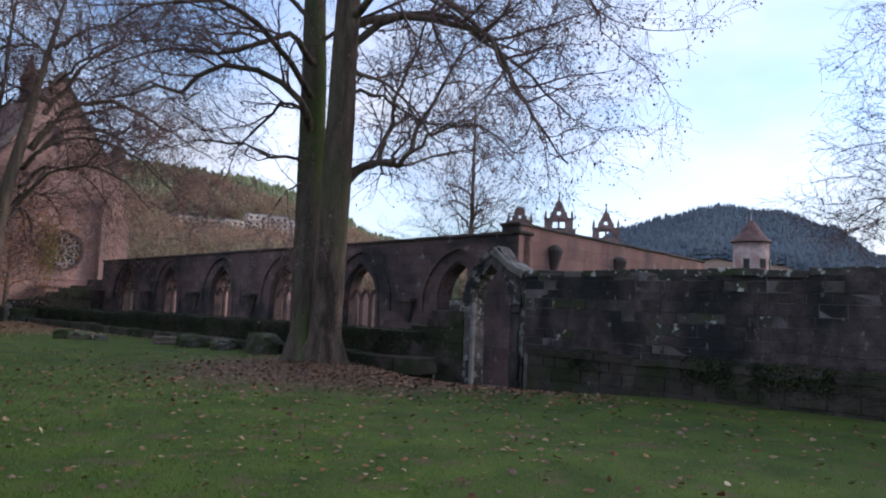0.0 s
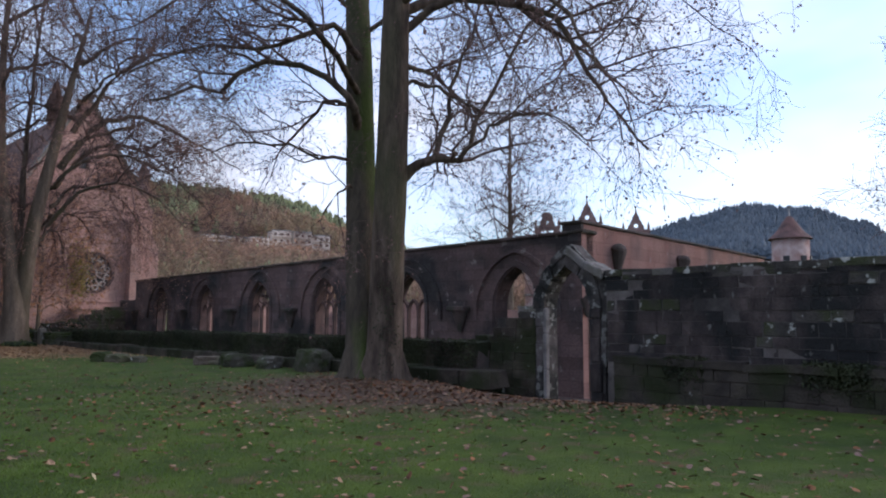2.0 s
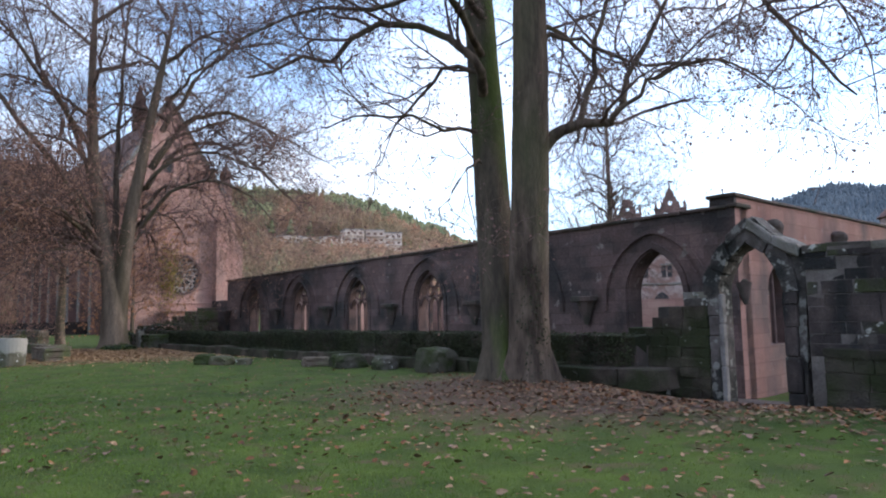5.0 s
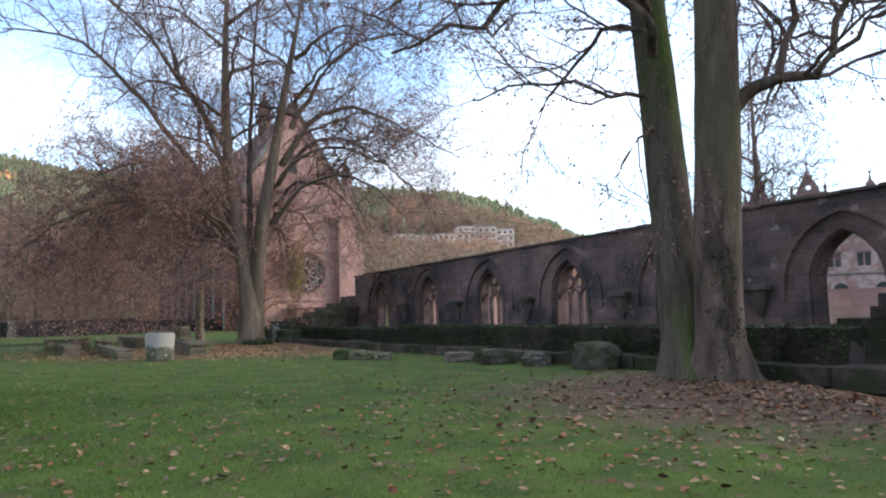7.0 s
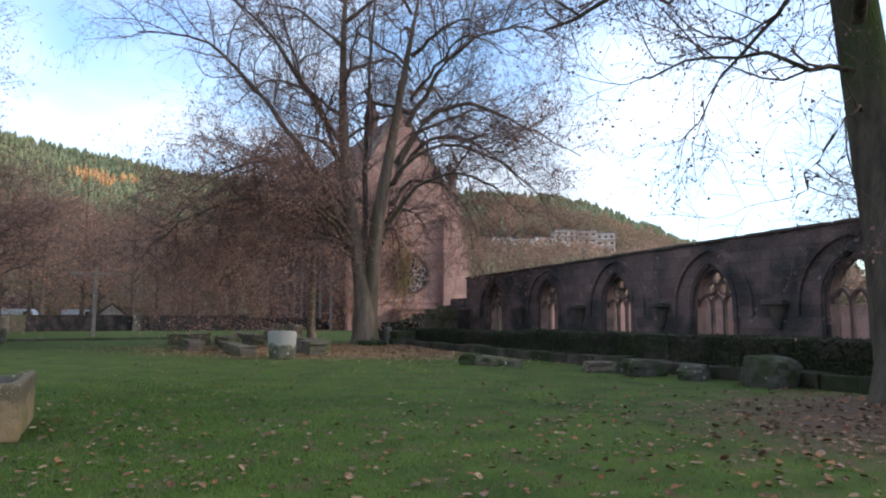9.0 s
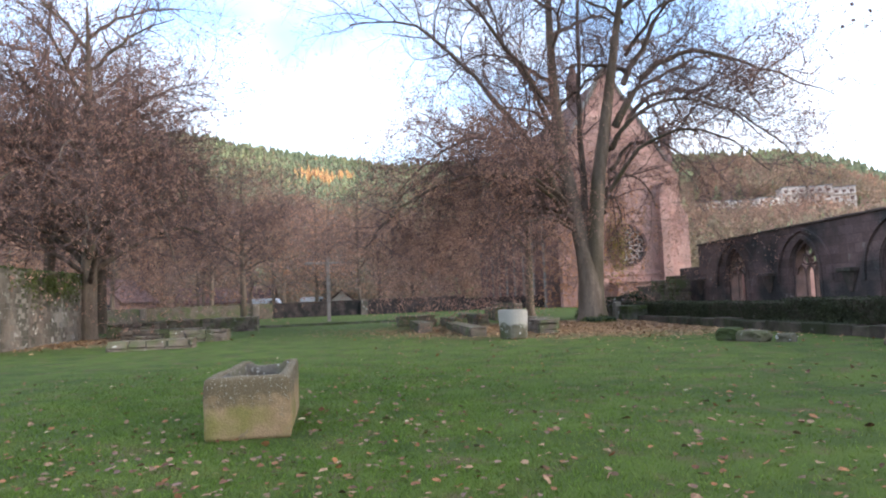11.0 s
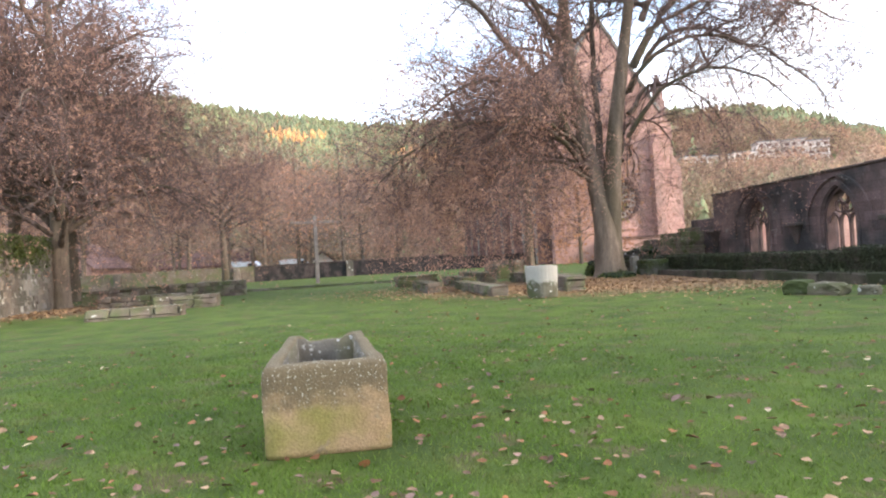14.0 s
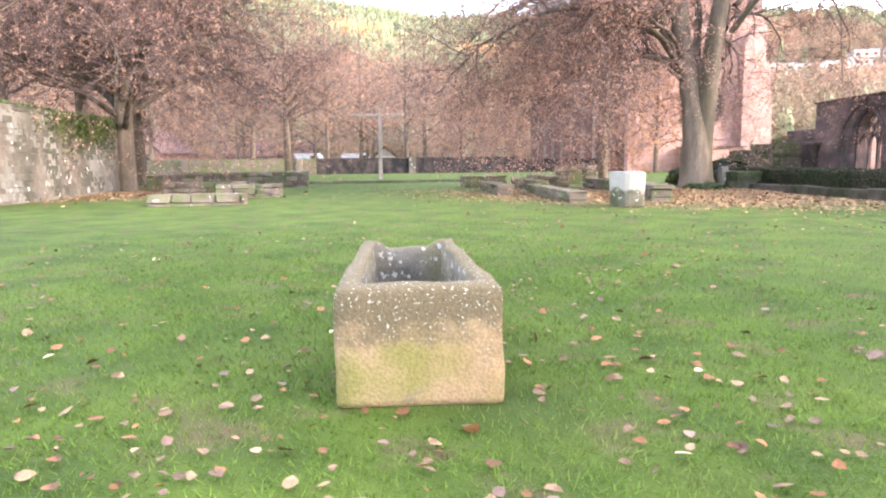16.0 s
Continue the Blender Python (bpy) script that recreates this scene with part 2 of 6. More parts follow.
M_FALLEN_RUST = mat("fallen_leaf_rust", (0.153, 0.063, 0.027), (0.234, 0.104, 0.045), 3.7, 0.75, 0.5, (0.09, 0.041, 0.025), 9.0, (0.5, 0.6), island=0.8)
M_FALLEN_DARK = mat("fallen_leaf_dark", (0.111, 0.069, 0.057), (0.223, 0.134, 0.102), 3.7, 0.75, 0.5, island=0.8)
M_FALLEN_PALE = mat("pale_fallen_leaf", (0.36, 0.29, 0.16), (0.46, 0.38, 0.24), 3.7, 0.75, 0.3, island=0.5)
M_LITTER = mat("leaf_litter", (0.24, 0.145, 0.07), (0.36, 0.235, 0.125), 2.7, 0.75, 0.1, (0.2, 0.11, 0.06), 4.3, (0.5, 0.6), island=0.7)
M_HEDGE = mat("hedge_leaf", (0.021, 0.027, 0.013), (0.043, 0.048, 0.021), 1.3, 0.7, 0.0, island=0.8)
M_HEDGE_IN = mat("hedge_core", (0.012, 0.02, 0.008), (0.02, 0.03, 0.012), 4, 0.95, 0.4)
M_IVY = mat("ivy_leaf", (0.04, 0.055, 0.015), (0.08, 0.1, 0.025), 1.3, 0.6, 0.0, island=0.8)
M_IVY_DULL = mat("olive_moss", (0.028, 0.036, 0.01), (0.055, 0.062, 0.02), 1.3, 0.85, 0.0, island=0.8)
M_BLADE = mat("grass_blade", (0.078, 0.132, 0.02), (0.115, 0.176, 0.03), 0.9, 0.75, 0.0, (0.14, 0.16, 0.05), 1.6, (0.5, 0.7), island=0.9, through_light=0.45)
# spruce green shifted to blue-grey: the haze of distance is in the colour
M_SPRUCE_HAZE = mat("hazed_spruce", (0.067, 0.089, 0.114), (0.103, 0.125, 0.146), 0.03, 0.95, 0.0, island=0.3)
# conifer, autumn and larch colours lightened to carry sunlight on the slopes
M_CONIFER = mat("conifer_forest", (0.143, 0.163, 0.088), (0.208, 0.215, 0.104), 0.03, 0.95, 0.0, island=0.7)
M_BEECH = mat("autumn_forest", (0.42, 0.25, 0.17), (0.27, 0.2, 0.145), 0.035, 0.95, 0.0, (0.27, 0.21, 0.135), 0.02, (0.5, 0.6), island=0.7, through_light=0.5)
M_LARCH = mat("golden_larch", (0.594, 0.324, 0.121), (0.486, 0.257, 0.108), 0.03, 0.95, 0.0, island=0.5)
M_WHITE = mat("cream_render", (0.58, 0.5, 0.43), (0.66, 0.58, 0.5), 0.3, 0.8, 0.1, (0.45, 0.36, 0.3), 0.12)
M_DARK = flat("dark_opening", (0.03, 0.03, 0.033), 0.4)
M_FOUND = mat("foundation_stone", (0.1, 0.078, 0.058), (0.16, 0.128, 0.1), 2.6, 0.94, 0.6, (0.09, 0.1, 0.045), 1.2, (0.45, 0.62), vary=0.5, spots=((0.4, 0.38, 0.33), 7.0, 0.66))
M_RUBBLE = mat("rubble_stone", (0.125, 0.1, 0.08), (0.2, 0.165, 0.135), 1.6, 0.94, 0.7, (0.075, 0.07, 0.055), 0.7, (0.42, 0.6), stretch=0.5, vary=0.25, spots=((0.46, 0.44, 0.39), 6.0, 0.64))
M_RENDER = mat("flaking_lime_render", (0.124, 0.105, 0.087), (0.205, 0.186, 0.161), 0.7, 0.95, 0.6, (0.062, 0.056, 0.043), 0.5, (0.45, 0.6), stretch=0.5, spots=((0.31, 0.298, 0.273), 2.0, 0.66))
M_WOOD = mat("weathered_timber", (0.17, 0.145, 0.13), (0.24, 0.21, 0.19), 4.0, 0.9, 0.4)
M_METAL = flat("grey_metal", (0.25, 0.25, 0.26), 0.45, 0.8)
M_VAN = flat("white_vehicle_paint", (0.75, 0.76, 0.78), 0.3)
M_GLASSY = flat("leaded_glass", (0.05, 0.055, 0.06), 0.15)


# lawn: green with worn and leaf-strewn soil near the trees, brown woodland floor far off
def lawn_material():
    m = mat("lawn", (0.035, 0.06, 0.007), (0.066, 0.101, 0.011), 1.1, 0.95, 1.0, (0.085, 0.07, 0.03), 2.1, (0.55, 0.68), fine=52)
    n, l = m.node_tree.nodes, m.node_tree.links
    hsv = [x for x in n if x.type == "HUE_SAT"][0]
    geo = [x for x in n if x.type == "NEW_GEOMETRY"][0]
    src = hsv.inputs["Color"].links[0].from_socket
    wob = n.new("ShaderNodeTexNoise")
    wob.inputs["Scale"].default_value, wob.inputs["Detail"].default_value = 1.3, 5.0
    l.new(geo.outputs["Position"], wob.inputs["Vector"])

    def ring(centre, r0, r1, colour, col):
        d = n.new("ShaderNodeVectorMath")
        d.operation = "DISTANCE"
        d.inputs[1].default_value = centre
        l.new(geo.outputs["Position"], d.inputs[0])
        a = n.new("ShaderNodeMath")
        a.operation = "MULTIPLY_ADD"
        l.new(wob.outputs["Fac"], a.inputs[0])
        a.inputs[1].default_value = (r1 - r0) * 1.6
        l.new(d.outputs["Value"], a.inputs[2])
        r = n.new("ShaderNodeMapRange")
        off = (r1 - r0) * 0.8
        r.inputs["From Min"].default_value, r.inputs["From Max"].default_value = r0 + off, r1 + off
        l.new(a.outputs[0], r.inputs["Value"])
        x = n.new("ShaderNodeMixRGB")
        l.new(r.outputs["Result"], x.inputs["Fac"])
        if r1 > 40:
            l.new(col, x.inputs["Color1"])
            x.inputs["Color2"].default_value = (*colour, 1)
        else:
            x.inputs["Color1"].default_value = (*colour, 1)
            l.new(col, x.inputs["Color2"])
        return x.outputs["Color"]

    c = ring((-2.4, 17.3, 0), 2.6, 5.2, (0.115, 0.075, 0.05), src)
    c = ring((-22.5, 33.0, 0), 4.0, 9.0, (0.17, 0.1, 0.06), c)
    c = ring((-44.0, 19.0, 0), 3.0, 8.0, (0.16, 0.1, 0.06), c)
    c = ring((0, 15, 0), 105, 135, (0.115, 0.072, 0.048), c)
    l.new(c, hsv.inputs["Color"])
    return m


M_LAWN = lawn_material()


def courses(m, width, height, depth):
    """Faint masonry joints in a stone material, along a wall's own axes."""
    n, l = m.node_tree.nodes, m.node_tree.links
    hsv = [x for x in n if x.type == "HUE_SAT"][0]
    src = hsv.inputs["Color"].links[0].from_socket
    tc, sep, com, br, mx = (n.new("ShaderNode" + k) for k in ("TexCoord", "SeparateXYZ", "CombineXYZ", "TexBrick", "MixRGB"))
    add = n.new("ShaderNodeMath")
    l.new(tc.outputs["Object"], sep.inputs[0])
    l.new(sep.outputs["X"], add.inputs[0]), l.new(sep.outputs["Y"], add.inputs[1])
    l.new(add.outputs[0], com.inputs["X"]), l.new(sep.outputs["Z"], com.inputs["Y"])
    l.new(com.outputs[0], br.inputs["Vector"])
    br.inputs["Scale"].default_value, br.inputs["Brick Width"].default_value, br.inputs["Row Height"].default_value = 1.0, width, height
    br.inputs["Mortar Size"].default_value, br.inputs["Mortar Smooth"].default_value = 0.012, 0.6
    br.inputs["Color1"].default_value, br.inputs["Color2"].default_value, br.inputs["Mortar"].default_value = (1, 1, 1, 1), (1 - depth, 1 - depth, 1 - depth, 1), (0.6, 0.58, 0.56, 1)
    mx.blend_type = "MULTIPLY"
    mx.inputs["Fac"].default_value = 1.0
    l.new(src, mx.inputs["Color1"]), l.new(br.outputs["Color"], mx.inputs["Color2"])
    l.new(mx.outputs["Color"], hsv.inputs["Color"])


courses(M_ARCADE_SHADE, 0.85, 0.36, 0.35)
courses(M_PINK, 0.9, 0.4, 0.18)
courses(M_RED_LIT, 0.9, 0.4, 0.2)

# ---- the plan's own axes: u along the old walls, v across them ----
PLAN = Matrix.Rotation(radians(-40.94), 4, "Z")


def W(u, v, z=0.0):
    return PLAN @ Vector((u, v, z))


def ground_z(x, y):
    """Height of the lawn, the raised terrace beyond it and the wooded hills around."""
    p = PLAN.inverted() @ Vector((x, y, 0))
    z = -0.45 * math.exp(-((p.x + 10.9) / 3.2) ** 2 - ((p.y - 14.6) / 2.0) ** 2)
    inside = min(max((p.y - 14.6) / 0.3, 0), 1) * min(max((38 - p.y) / 2, 0), 1) * min(max((p.x + 46) / 1, 0), 1) * min(max((-p.x - 2) / 3, 0), 1)
    z += (-0.93 - z) * inside
    z += 0.10 * math.exp(-((x + 2.9) / 2.2) ** 2 - ((y - 18.2) / 2.0) ** 2)
    z += 0.12 * math.exp(-((x + 23.0) / 3.0) ** 2 - ((y - 35.0) / 3.0) ** 2)
    z += 0.13 * min(max((-p.x - 57.2) / 0.5, 0), 1)
    return z + hill_z(x, y)


# skyline of the hills: bearing and height in degrees
SKYLINE = [(-180, 5), (-120, 9), (-85, 12.4), (-62, 13.0), (-57, 12.3), (-50, 11.3), (-44.5, 10.8), (-30, 10.2), (-22, 9.9), (-16.5, 9.6), (-13.5, 9.0), (-11, 8.2), (-8.7, 7.1), (-5, 5.5), (0, 3.6), (5, 3.0), (11, 4.6), (15.4, 6.85), (18.9, 7.75), (22.4, 8.6), (26.4, 8.0), (30.2, 6.6), (33, 4.6), (42, 3), (70, 2), (110, 4), (180, 5)]


def hill_z(x, y):
    dx, dy = x + 4, y - 4
    r = math.hypot(dx, dy)
    if r < 115:
        return 0.0
    az = math.degrees(math.atan2(dx, dy))
    for (a0, e0), (a1, e1) in zip(SKYLINE, SKYLINE[1:]):
        if a0 <= az <= a1:
            f = (az - a0) / (a1 - a0)
            f = f * f * (3 - 2 * f)
            el = e0 + (e1 - e0) * f
            break
    far = 420.0 if az < 6 else 620.0
    s = min(max((r - 115) / (far - 115), 0), 1)
    s = s ** 1.25 * (1 - 0.12 * math.sin(s * math.pi))
    z = math.tan(radians(el)) * far * s
    return z + 2.0 * s * noise.noise(Vector((x / 40, y / 40, 0)))


# ---- building helpers ----
def mesh_of(name, verts, faces, material, smooth=False):
    me = bpy.data.meshes.new(name)
    me.from_pydata(verts, [], faces)
    me.materials.append(material)
    if smooth:
        me.polygons.foreach_set("use_smooth", [True] * len(me.polygons))
    me.update()
    return me


def part(name, bm, material, parent, label="", smooth=False, m=None):
    """Links a bmesh (or a finished mesh) as one mesh object under a thing or a part."""
    if isinstance(bm, bmesh.types.BMesh):
        me = bpy.data.meshes.new(name)
        bm.to_mesh(me)
        bm.free()
        me.materials.append(material)
        if smooth:
            me.polygons.foreach_set("use_smooth", [True] * len(me.polygons))
    else:
        me = bm
    ob = new(name, me)
    ob.parent = parent
    if m is not None:
        ob.matrix_basis = m
    return tagged(ob, label)


def thing(name, label, category, m, group="", kind=""):
    ob = new(name)
    ob.matrix_basis = m
    ob.empty_display_size = 0.2
    return tagged(ob, label, category, group, kind)


def solo(name, bm, material, label, category, m=None, group="", kind="", smooth=False):
    ob = part(name, bm, material, None, "", smooth, m)
    return tagged(ob, label, category, group, kind)


def at(u, v, z=0.0, turn=0.0):
    return PLAN @ pose(u, v, z, 0, 0, turn)


def box(bm, x0, x1, y0, y1, z0, z1, bevel=0.0, jitter=0.0, rng=random, segments=1):
    r = bmesh.ops.create_cube(bm, size=1)
    vs = r["verts"]
    for p in vs:
        p.co = Vector((x0 if p.co.x < 0 else x1, y0 if p.co.y < 0 else y1, z0 if p.co.z < 0 else z1))
    if jitter:
        for p in vs:
            p.co += Vector((rng.uniform(-1, 1), rng.uniform(-1, 1), rng.uniform(-1, 1))) * jitter
    if bevel:
        es = list({e for p in vs for e in p.link_edges})
        bmesh.ops.bevel(bm, geom=es, offset=bevel, segments=segments, profile=0.6, affect="EDGES")
    return bm


def bmnew():
    return bmesh.new()


def prism(bm, outline, y0, y1):
    """A closed outline in x and z, given depth from y0 to y1."""
    a = [bm.verts.new((x, y0, z)) for x, z in outline]
    b = [bm.verts.new((x, y1, z)) for x, z in outline]
    n = len(a)
    bm.faces.new(a)
    bm.faces.new(b[::-1])
    for i in range(n):
        bm.faces.new((a[i], b[i], b[(i + 1) % n], a[(i + 1) % n]))
    bmesh.ops.recalc_face_normals(bm, faces=bm.faces[:])
    return bm


def pointed(w, spring, apex, n=7, x0=0.0):
    """Points of a pointed arch of half width w, from the left springing over the apex to the right."""
    h = apex - spring
    rad = (h * h + w * w) / (2 * w)
    left = []
    a1 = math.atan2(h, rad - w)
    for i in range(n + 1):
        a = a1 * i / n
        left.append((x0 - w + rad - rad * math.cos(a), spring + rad * math.sin(a)))
    right = [(2 * x0 - x, z) for x, z in left[::-1][1:]]
    return left + right


def arch_band(bm, w0, w1, spring, apex0, apex1, foot, y0, y1, x0=0.0, n=8):
    """A pointed moulding between an inner and an outer outline, with its two upright shafts."""
    inner = [(x0 - w0, foot)] + pointed(w0, spring, apex0, n, x0) + [(x0 + w0, foot)]
    outer = [(x0 - w1, foot)] + pointed(w1, spring, apex1, n, x0) + [(x0 + w1, foot)]
    strip(bm, inner, outer, y0, y1)
    return bm


def strip(bm, inner, outer, y0, y1, closed=False):
    rows = [[bm.verts.new((x, y, z)) for x, z in line] for line, y in ((inner, y0), (outer, y0), (outer, y1), (inner, y1))]
    n = len(inner)
    for i in range(n if closed else n - 1):
        j = (i + 1) % n
        for k in range(4):
            a, b = rows[k], rows[(k + 1) % 4]
            bm.faces.new((a[i], b[i], b[j], a[j]))
    if not closed:
        for i in (0, n - 1):
            bm.faces.new([rows[k][i] for k in range(4)])
    bmesh.ops.recalc_face_normals(bm, faces=bm.faces[:])


def rock(bm, sx, sy, sz, seed, rough=0.22, level=3):
    """A worn boulder standing on z = 0."""
    bmesh.ops.create_icosphere(bm, subdivisions=level, radius=1)
    for p in bm.verts:
        c = p.co.copy()
        k = max(abs(c.x), abs(c.y), abs(c.z))
        c = c.lerp(c / k * 0.85, 0.75)
        d = 1 + rough * noise.noise(c * 1.4 + Vector((seed, 0, 0))) + 0.08 * noise.noise(c * 4 + Vector((0, seed, 0)))
        p.co = Vector((c.x * sx * d, c.y * sy * d, max(c.z * d, -0.8) * sz))
    low = min(p.co.z for p in bm.verts)
    for p in bm.verts:
        p.co.z -= low
    return bm


# stone pieces: a few worn shapes, shared by many stones
def stone_shapes(name, material, count=6, seed=1, bevel=0.035, jitter=0.03):
    rng = random.Random(seed)
    out = []
    for _ in range(count):
        bm = bmnew()
        box(bm, -0.5, 0.5, -0.5, 0.5, -0.5, 0.5, bevel, jitter, rng)
        me = bpy.data.meshes.new(name)
        bm.to_mesh(me)
        bm.free()
        me.materials.append(material)
        out.append(me)
    return out


def lay(shapes, parent, x, y, z, lx, ly, lz, rng, name="stone", tilt=1.0):
    ob = new(name, rng.choice(shapes))
    ob.parent = parent
    ob.matrix_basis = pose(x, y, z, rng.uniform(-tilt, tilt), rng.uniform(-tilt, tilt), rng.uniform(-tilt, tilt)) @ Matrix.Diagonal((lx, ly, lz, 1))
    return ob


# ---- ground: one sheet from the lawn to beyond the hills ----
def build_ground():
    cx, cy = -10.0, 14.0
    radii = [0.0] + [0.35 * i for i in range(1, 90)]
    while radii[-1] < 2400:
        radii.append(radii[-1] * 1.035 + 0.35)
    seg = 280
    verts = [(cx, cy, ground_z(cx, cy))]
    for r in radii[1:]:
        for k in range(seg):
            a = 2 * math.pi * k / seg
            x, y = cx + r * math.sin(a), cy + r * math.cos(a)
            z = ground_z(x, y)
            if r < 60:
                z += 0.018 * noise.noise(Vector((x * 0.7, y * 0.7, 0))) + 0.012 * noise.noise(Vector((x * 2.3, y * 2.3, 3)))
            verts.append((x, y, z))
    faces = [(0, 1 + k, 1 + (k + 1) % seg) for k in range(seg)]
    for i in range(len(radii) - 2):
        a, b = 1 + i * seg, 1 + (i + 1) * seg
        faces += [(a + k, b + k, b + (k + 1) % seg, a + (k + 1) % seg) for k in range(seg)]
    faces = [f[::-1] for f in faces]
    ob = new("ground", mesh_of("ground", verts, faces, M_LAWN, True))
    return tagged(ob, "mown green lawn strewn with leaves, wooded hills beyond", "ground", kind="structure")


build_ground()

ARC_V0, ARC_V1 = 18.94, 19.65        # faces of the cloister wall
ARC_W = 0.9                          # half width of its windows
BAYS = [-41.3, -36.15, -31.0, -25.87, -20.75, -15.62]
SILL, SPRING, APEX = 0.72, 1.95, 3.25


# ---- cloister wall: pierced by six traceried windows ----
def arcade_wall(name, bays, x_left, x_right, z_left, z_right, m, label, material, step=None):
    """A wall along x from x_left to x_right at y 0 to 0.7, its top sloping, pierced by pointed openings."""
    root = thing(name, label, "wall", m, kind="structure")
    zt = lambda x: z_left + (z_right - z_left) * (x - x_left) / (x_right - x_left)
    cuts = [x_left] + [(a + b) / 2 for a, b in zip(bays, bays[1:])] + [x_right]
    for c0, c1, x0 in zip(cuts, cuts[1:], bays):
        bm = bmnew()
        arch = pointed(ARC_W, SPRING, APEX, 8, x0)
        left = [(c0, -1.2), (x0, -1.2), (x0, SILL), (x0 - ARC_W, SILL)] + arch[:9] + [(x0, zt(x0)), (c0, zt(c0))]
        right = [(c1, -1.2), (x0, -1.2), (x0, SILL), (x0 + ARC_W, SILL)] + arch[8:][::-1] + [(x0, zt(x0)), (c1, zt(c1))]
        prism(bm, left, 0, 0.7)
        prism(bm, right, 0, 0.7)
        part("bay", bm, material, root)
        # splayed frame of two stepped mouldings, and the wide wall arch of the lost vault
        bm = bmnew()
        arch_band(bm, ARC_W - 0.1, ARC_W + 0.02, SPRING, APEX - 0.14, APEX + 0.02, SILL, 0.12, 0.5, x0)
        if x0 < -16:
            part("window_frame", bm, M_TRACERY, root)
        else:
            bm.free()
        bm = bmnew()
        arch_band(bm, ARC_W + 0.05, ARC_W + 0.2, SPRING, APEX + 0.06, APEX + 0.24, SILL, -0.07, 0.003, x0)
        part("moulding", bm, material, root)
        bm = bmnew()
        arch_band(bm, 1.66, 1.78, 1.75, min(APEX + 0.5, zt(x0) - 0.22), min(APEX + 0.62, zt(x0) - 0.1), 1.5, -0.1, 0.003, x0)
        part("wall_arch", bm, material, root)
        bm = bmnew()
        box(bm, x0 - ARC_W - 0.15, x0 + ARC_W + 0.15, -0.1, 0.5, SILL - 0.14, SILL + 0.004, 0.03)
        part("window_sill", bm, material, root)
    # corbels between the bays
    for c in cuts[:-1]:
        bm = bmnew()
        bmesh.ops.create_cone(bm, cap_ends=True, segments=10, radius1=0.07, radius2=0.34, depth=0.75)
        bmesh.ops.scale(bm, vec=(1, 0.75, 1), verts=bm.verts)
        bmesh.ops.translate(bm, vec=(c + 0.15, -0.08, 1.45), verts=bm.verts)
        box(bm, c - 0.25, c + 0.55, -0.38, 0.05, 1.8, 1.98, 0.03)
        part("corbel", bm, M_STONE_IN, root)
    # coping slabs
    x = x_left - 0.1
    rng = random.Random(5)
    while x < x_right - 0.05:
        w = min(rng.uniform(0.9, 1.4), x_right + 0.12 - x)
        bm = bmnew()
        box(bm, x, x + w - 0.01, -0.08, 0.78, zt(x) + 0.0, zt(x) + 0.1, 0.02, 0.012, rng)
        part("coping_slab", bm, M_STONE_IN, root)
        x += w
    return root


def tracery(parent, x0, y, seed=0, broken=False):
    """Two mullions, three lights with pointed heads and a pierced head of leaf shapes."""
    w, bar = ARC_W - 0.1, 0.045
    bm = bmnew()
    for k in (-1, 1):
        xm = x0 + k * w / 3
        box(bm, xm - bar, xm + bar, y - 0.08, y + 0.08, SILL, SPRING + 0.1, 0.015)
    part("mullion", bm, M_TRACERY, parent)
    bm = bmnew()
    for k in (-1, 0, 1):
        c = x0 + k * w * 2 / 3
        inner, outer = pointed(w / 3 - 0.055, SPRING - 0.12, SPRING + 0.24, 5, c), pointed(w / 3 + 0.02, SPRING - 0.12, SPRING + 0.33, 5, c)
        strip(bm, inner, outer, y - 0.07, y + 0.07)
    part("light_head", bm, M_TRACERY, parent)
    if broken:
        return
    bm = bmnew()

    def leaf(cx, cz, rx, rz, turn, t=0.05):
        pts = []
        for i in range(12):
            a = 2 * math.pi * i / 12
            k = 1 + 0.18 * math.cos(2 * a)
            pts.append((rx * k * math.cos(a), rz * math.sin(a)))
        ca, sa = math.cos(turn), math.sin(turn)
        rot = lambda p, s: (cx + (p[0] * ca - p[1] * sa) * s, cz + (p[0] * sa + p[1] * ca) * s)
        strip(bm, [rot(p, 1.0) for p in pts], [rot(p, 1.0 + t / min(rx, rz)) for p in pts], y - 0.06, y + 0.06, True)

    style = seed % 3
    leaf(x0 - 0.26, SPRING + 0.5, 0.13, 0.2, 0.5 if style else -0.3)
    leaf(x0 + 0.26, SPRING + 0.5, 0.13, 0.2, -0.5 if style else 0.3)
    leaf(x0, SPRING + 0.86, 0.16, 0.2, 0.0 if style < 2 else 0.8)
    if style == 1:
        leaf(x0, SPRING + 0.47, 0.08, 0.13, 0)
    part("tracery", bm, M_TRACERY, parent)


south = arcade_wall("wall_cloister_south", BAYS, -44.9, -13.1, 3.72, 4.22, at(0, ARC_V0), "sandstone cloister wall in shaded grey-red with six pointed tracery windows", M_ARCADE_SHADE)
for i, b in enumerate(BAYS):
    if i < 4:
        tracery(south, b, 0.32, i)
    elif i == 4:
        tracery(south, b, 0.32, 1, True)

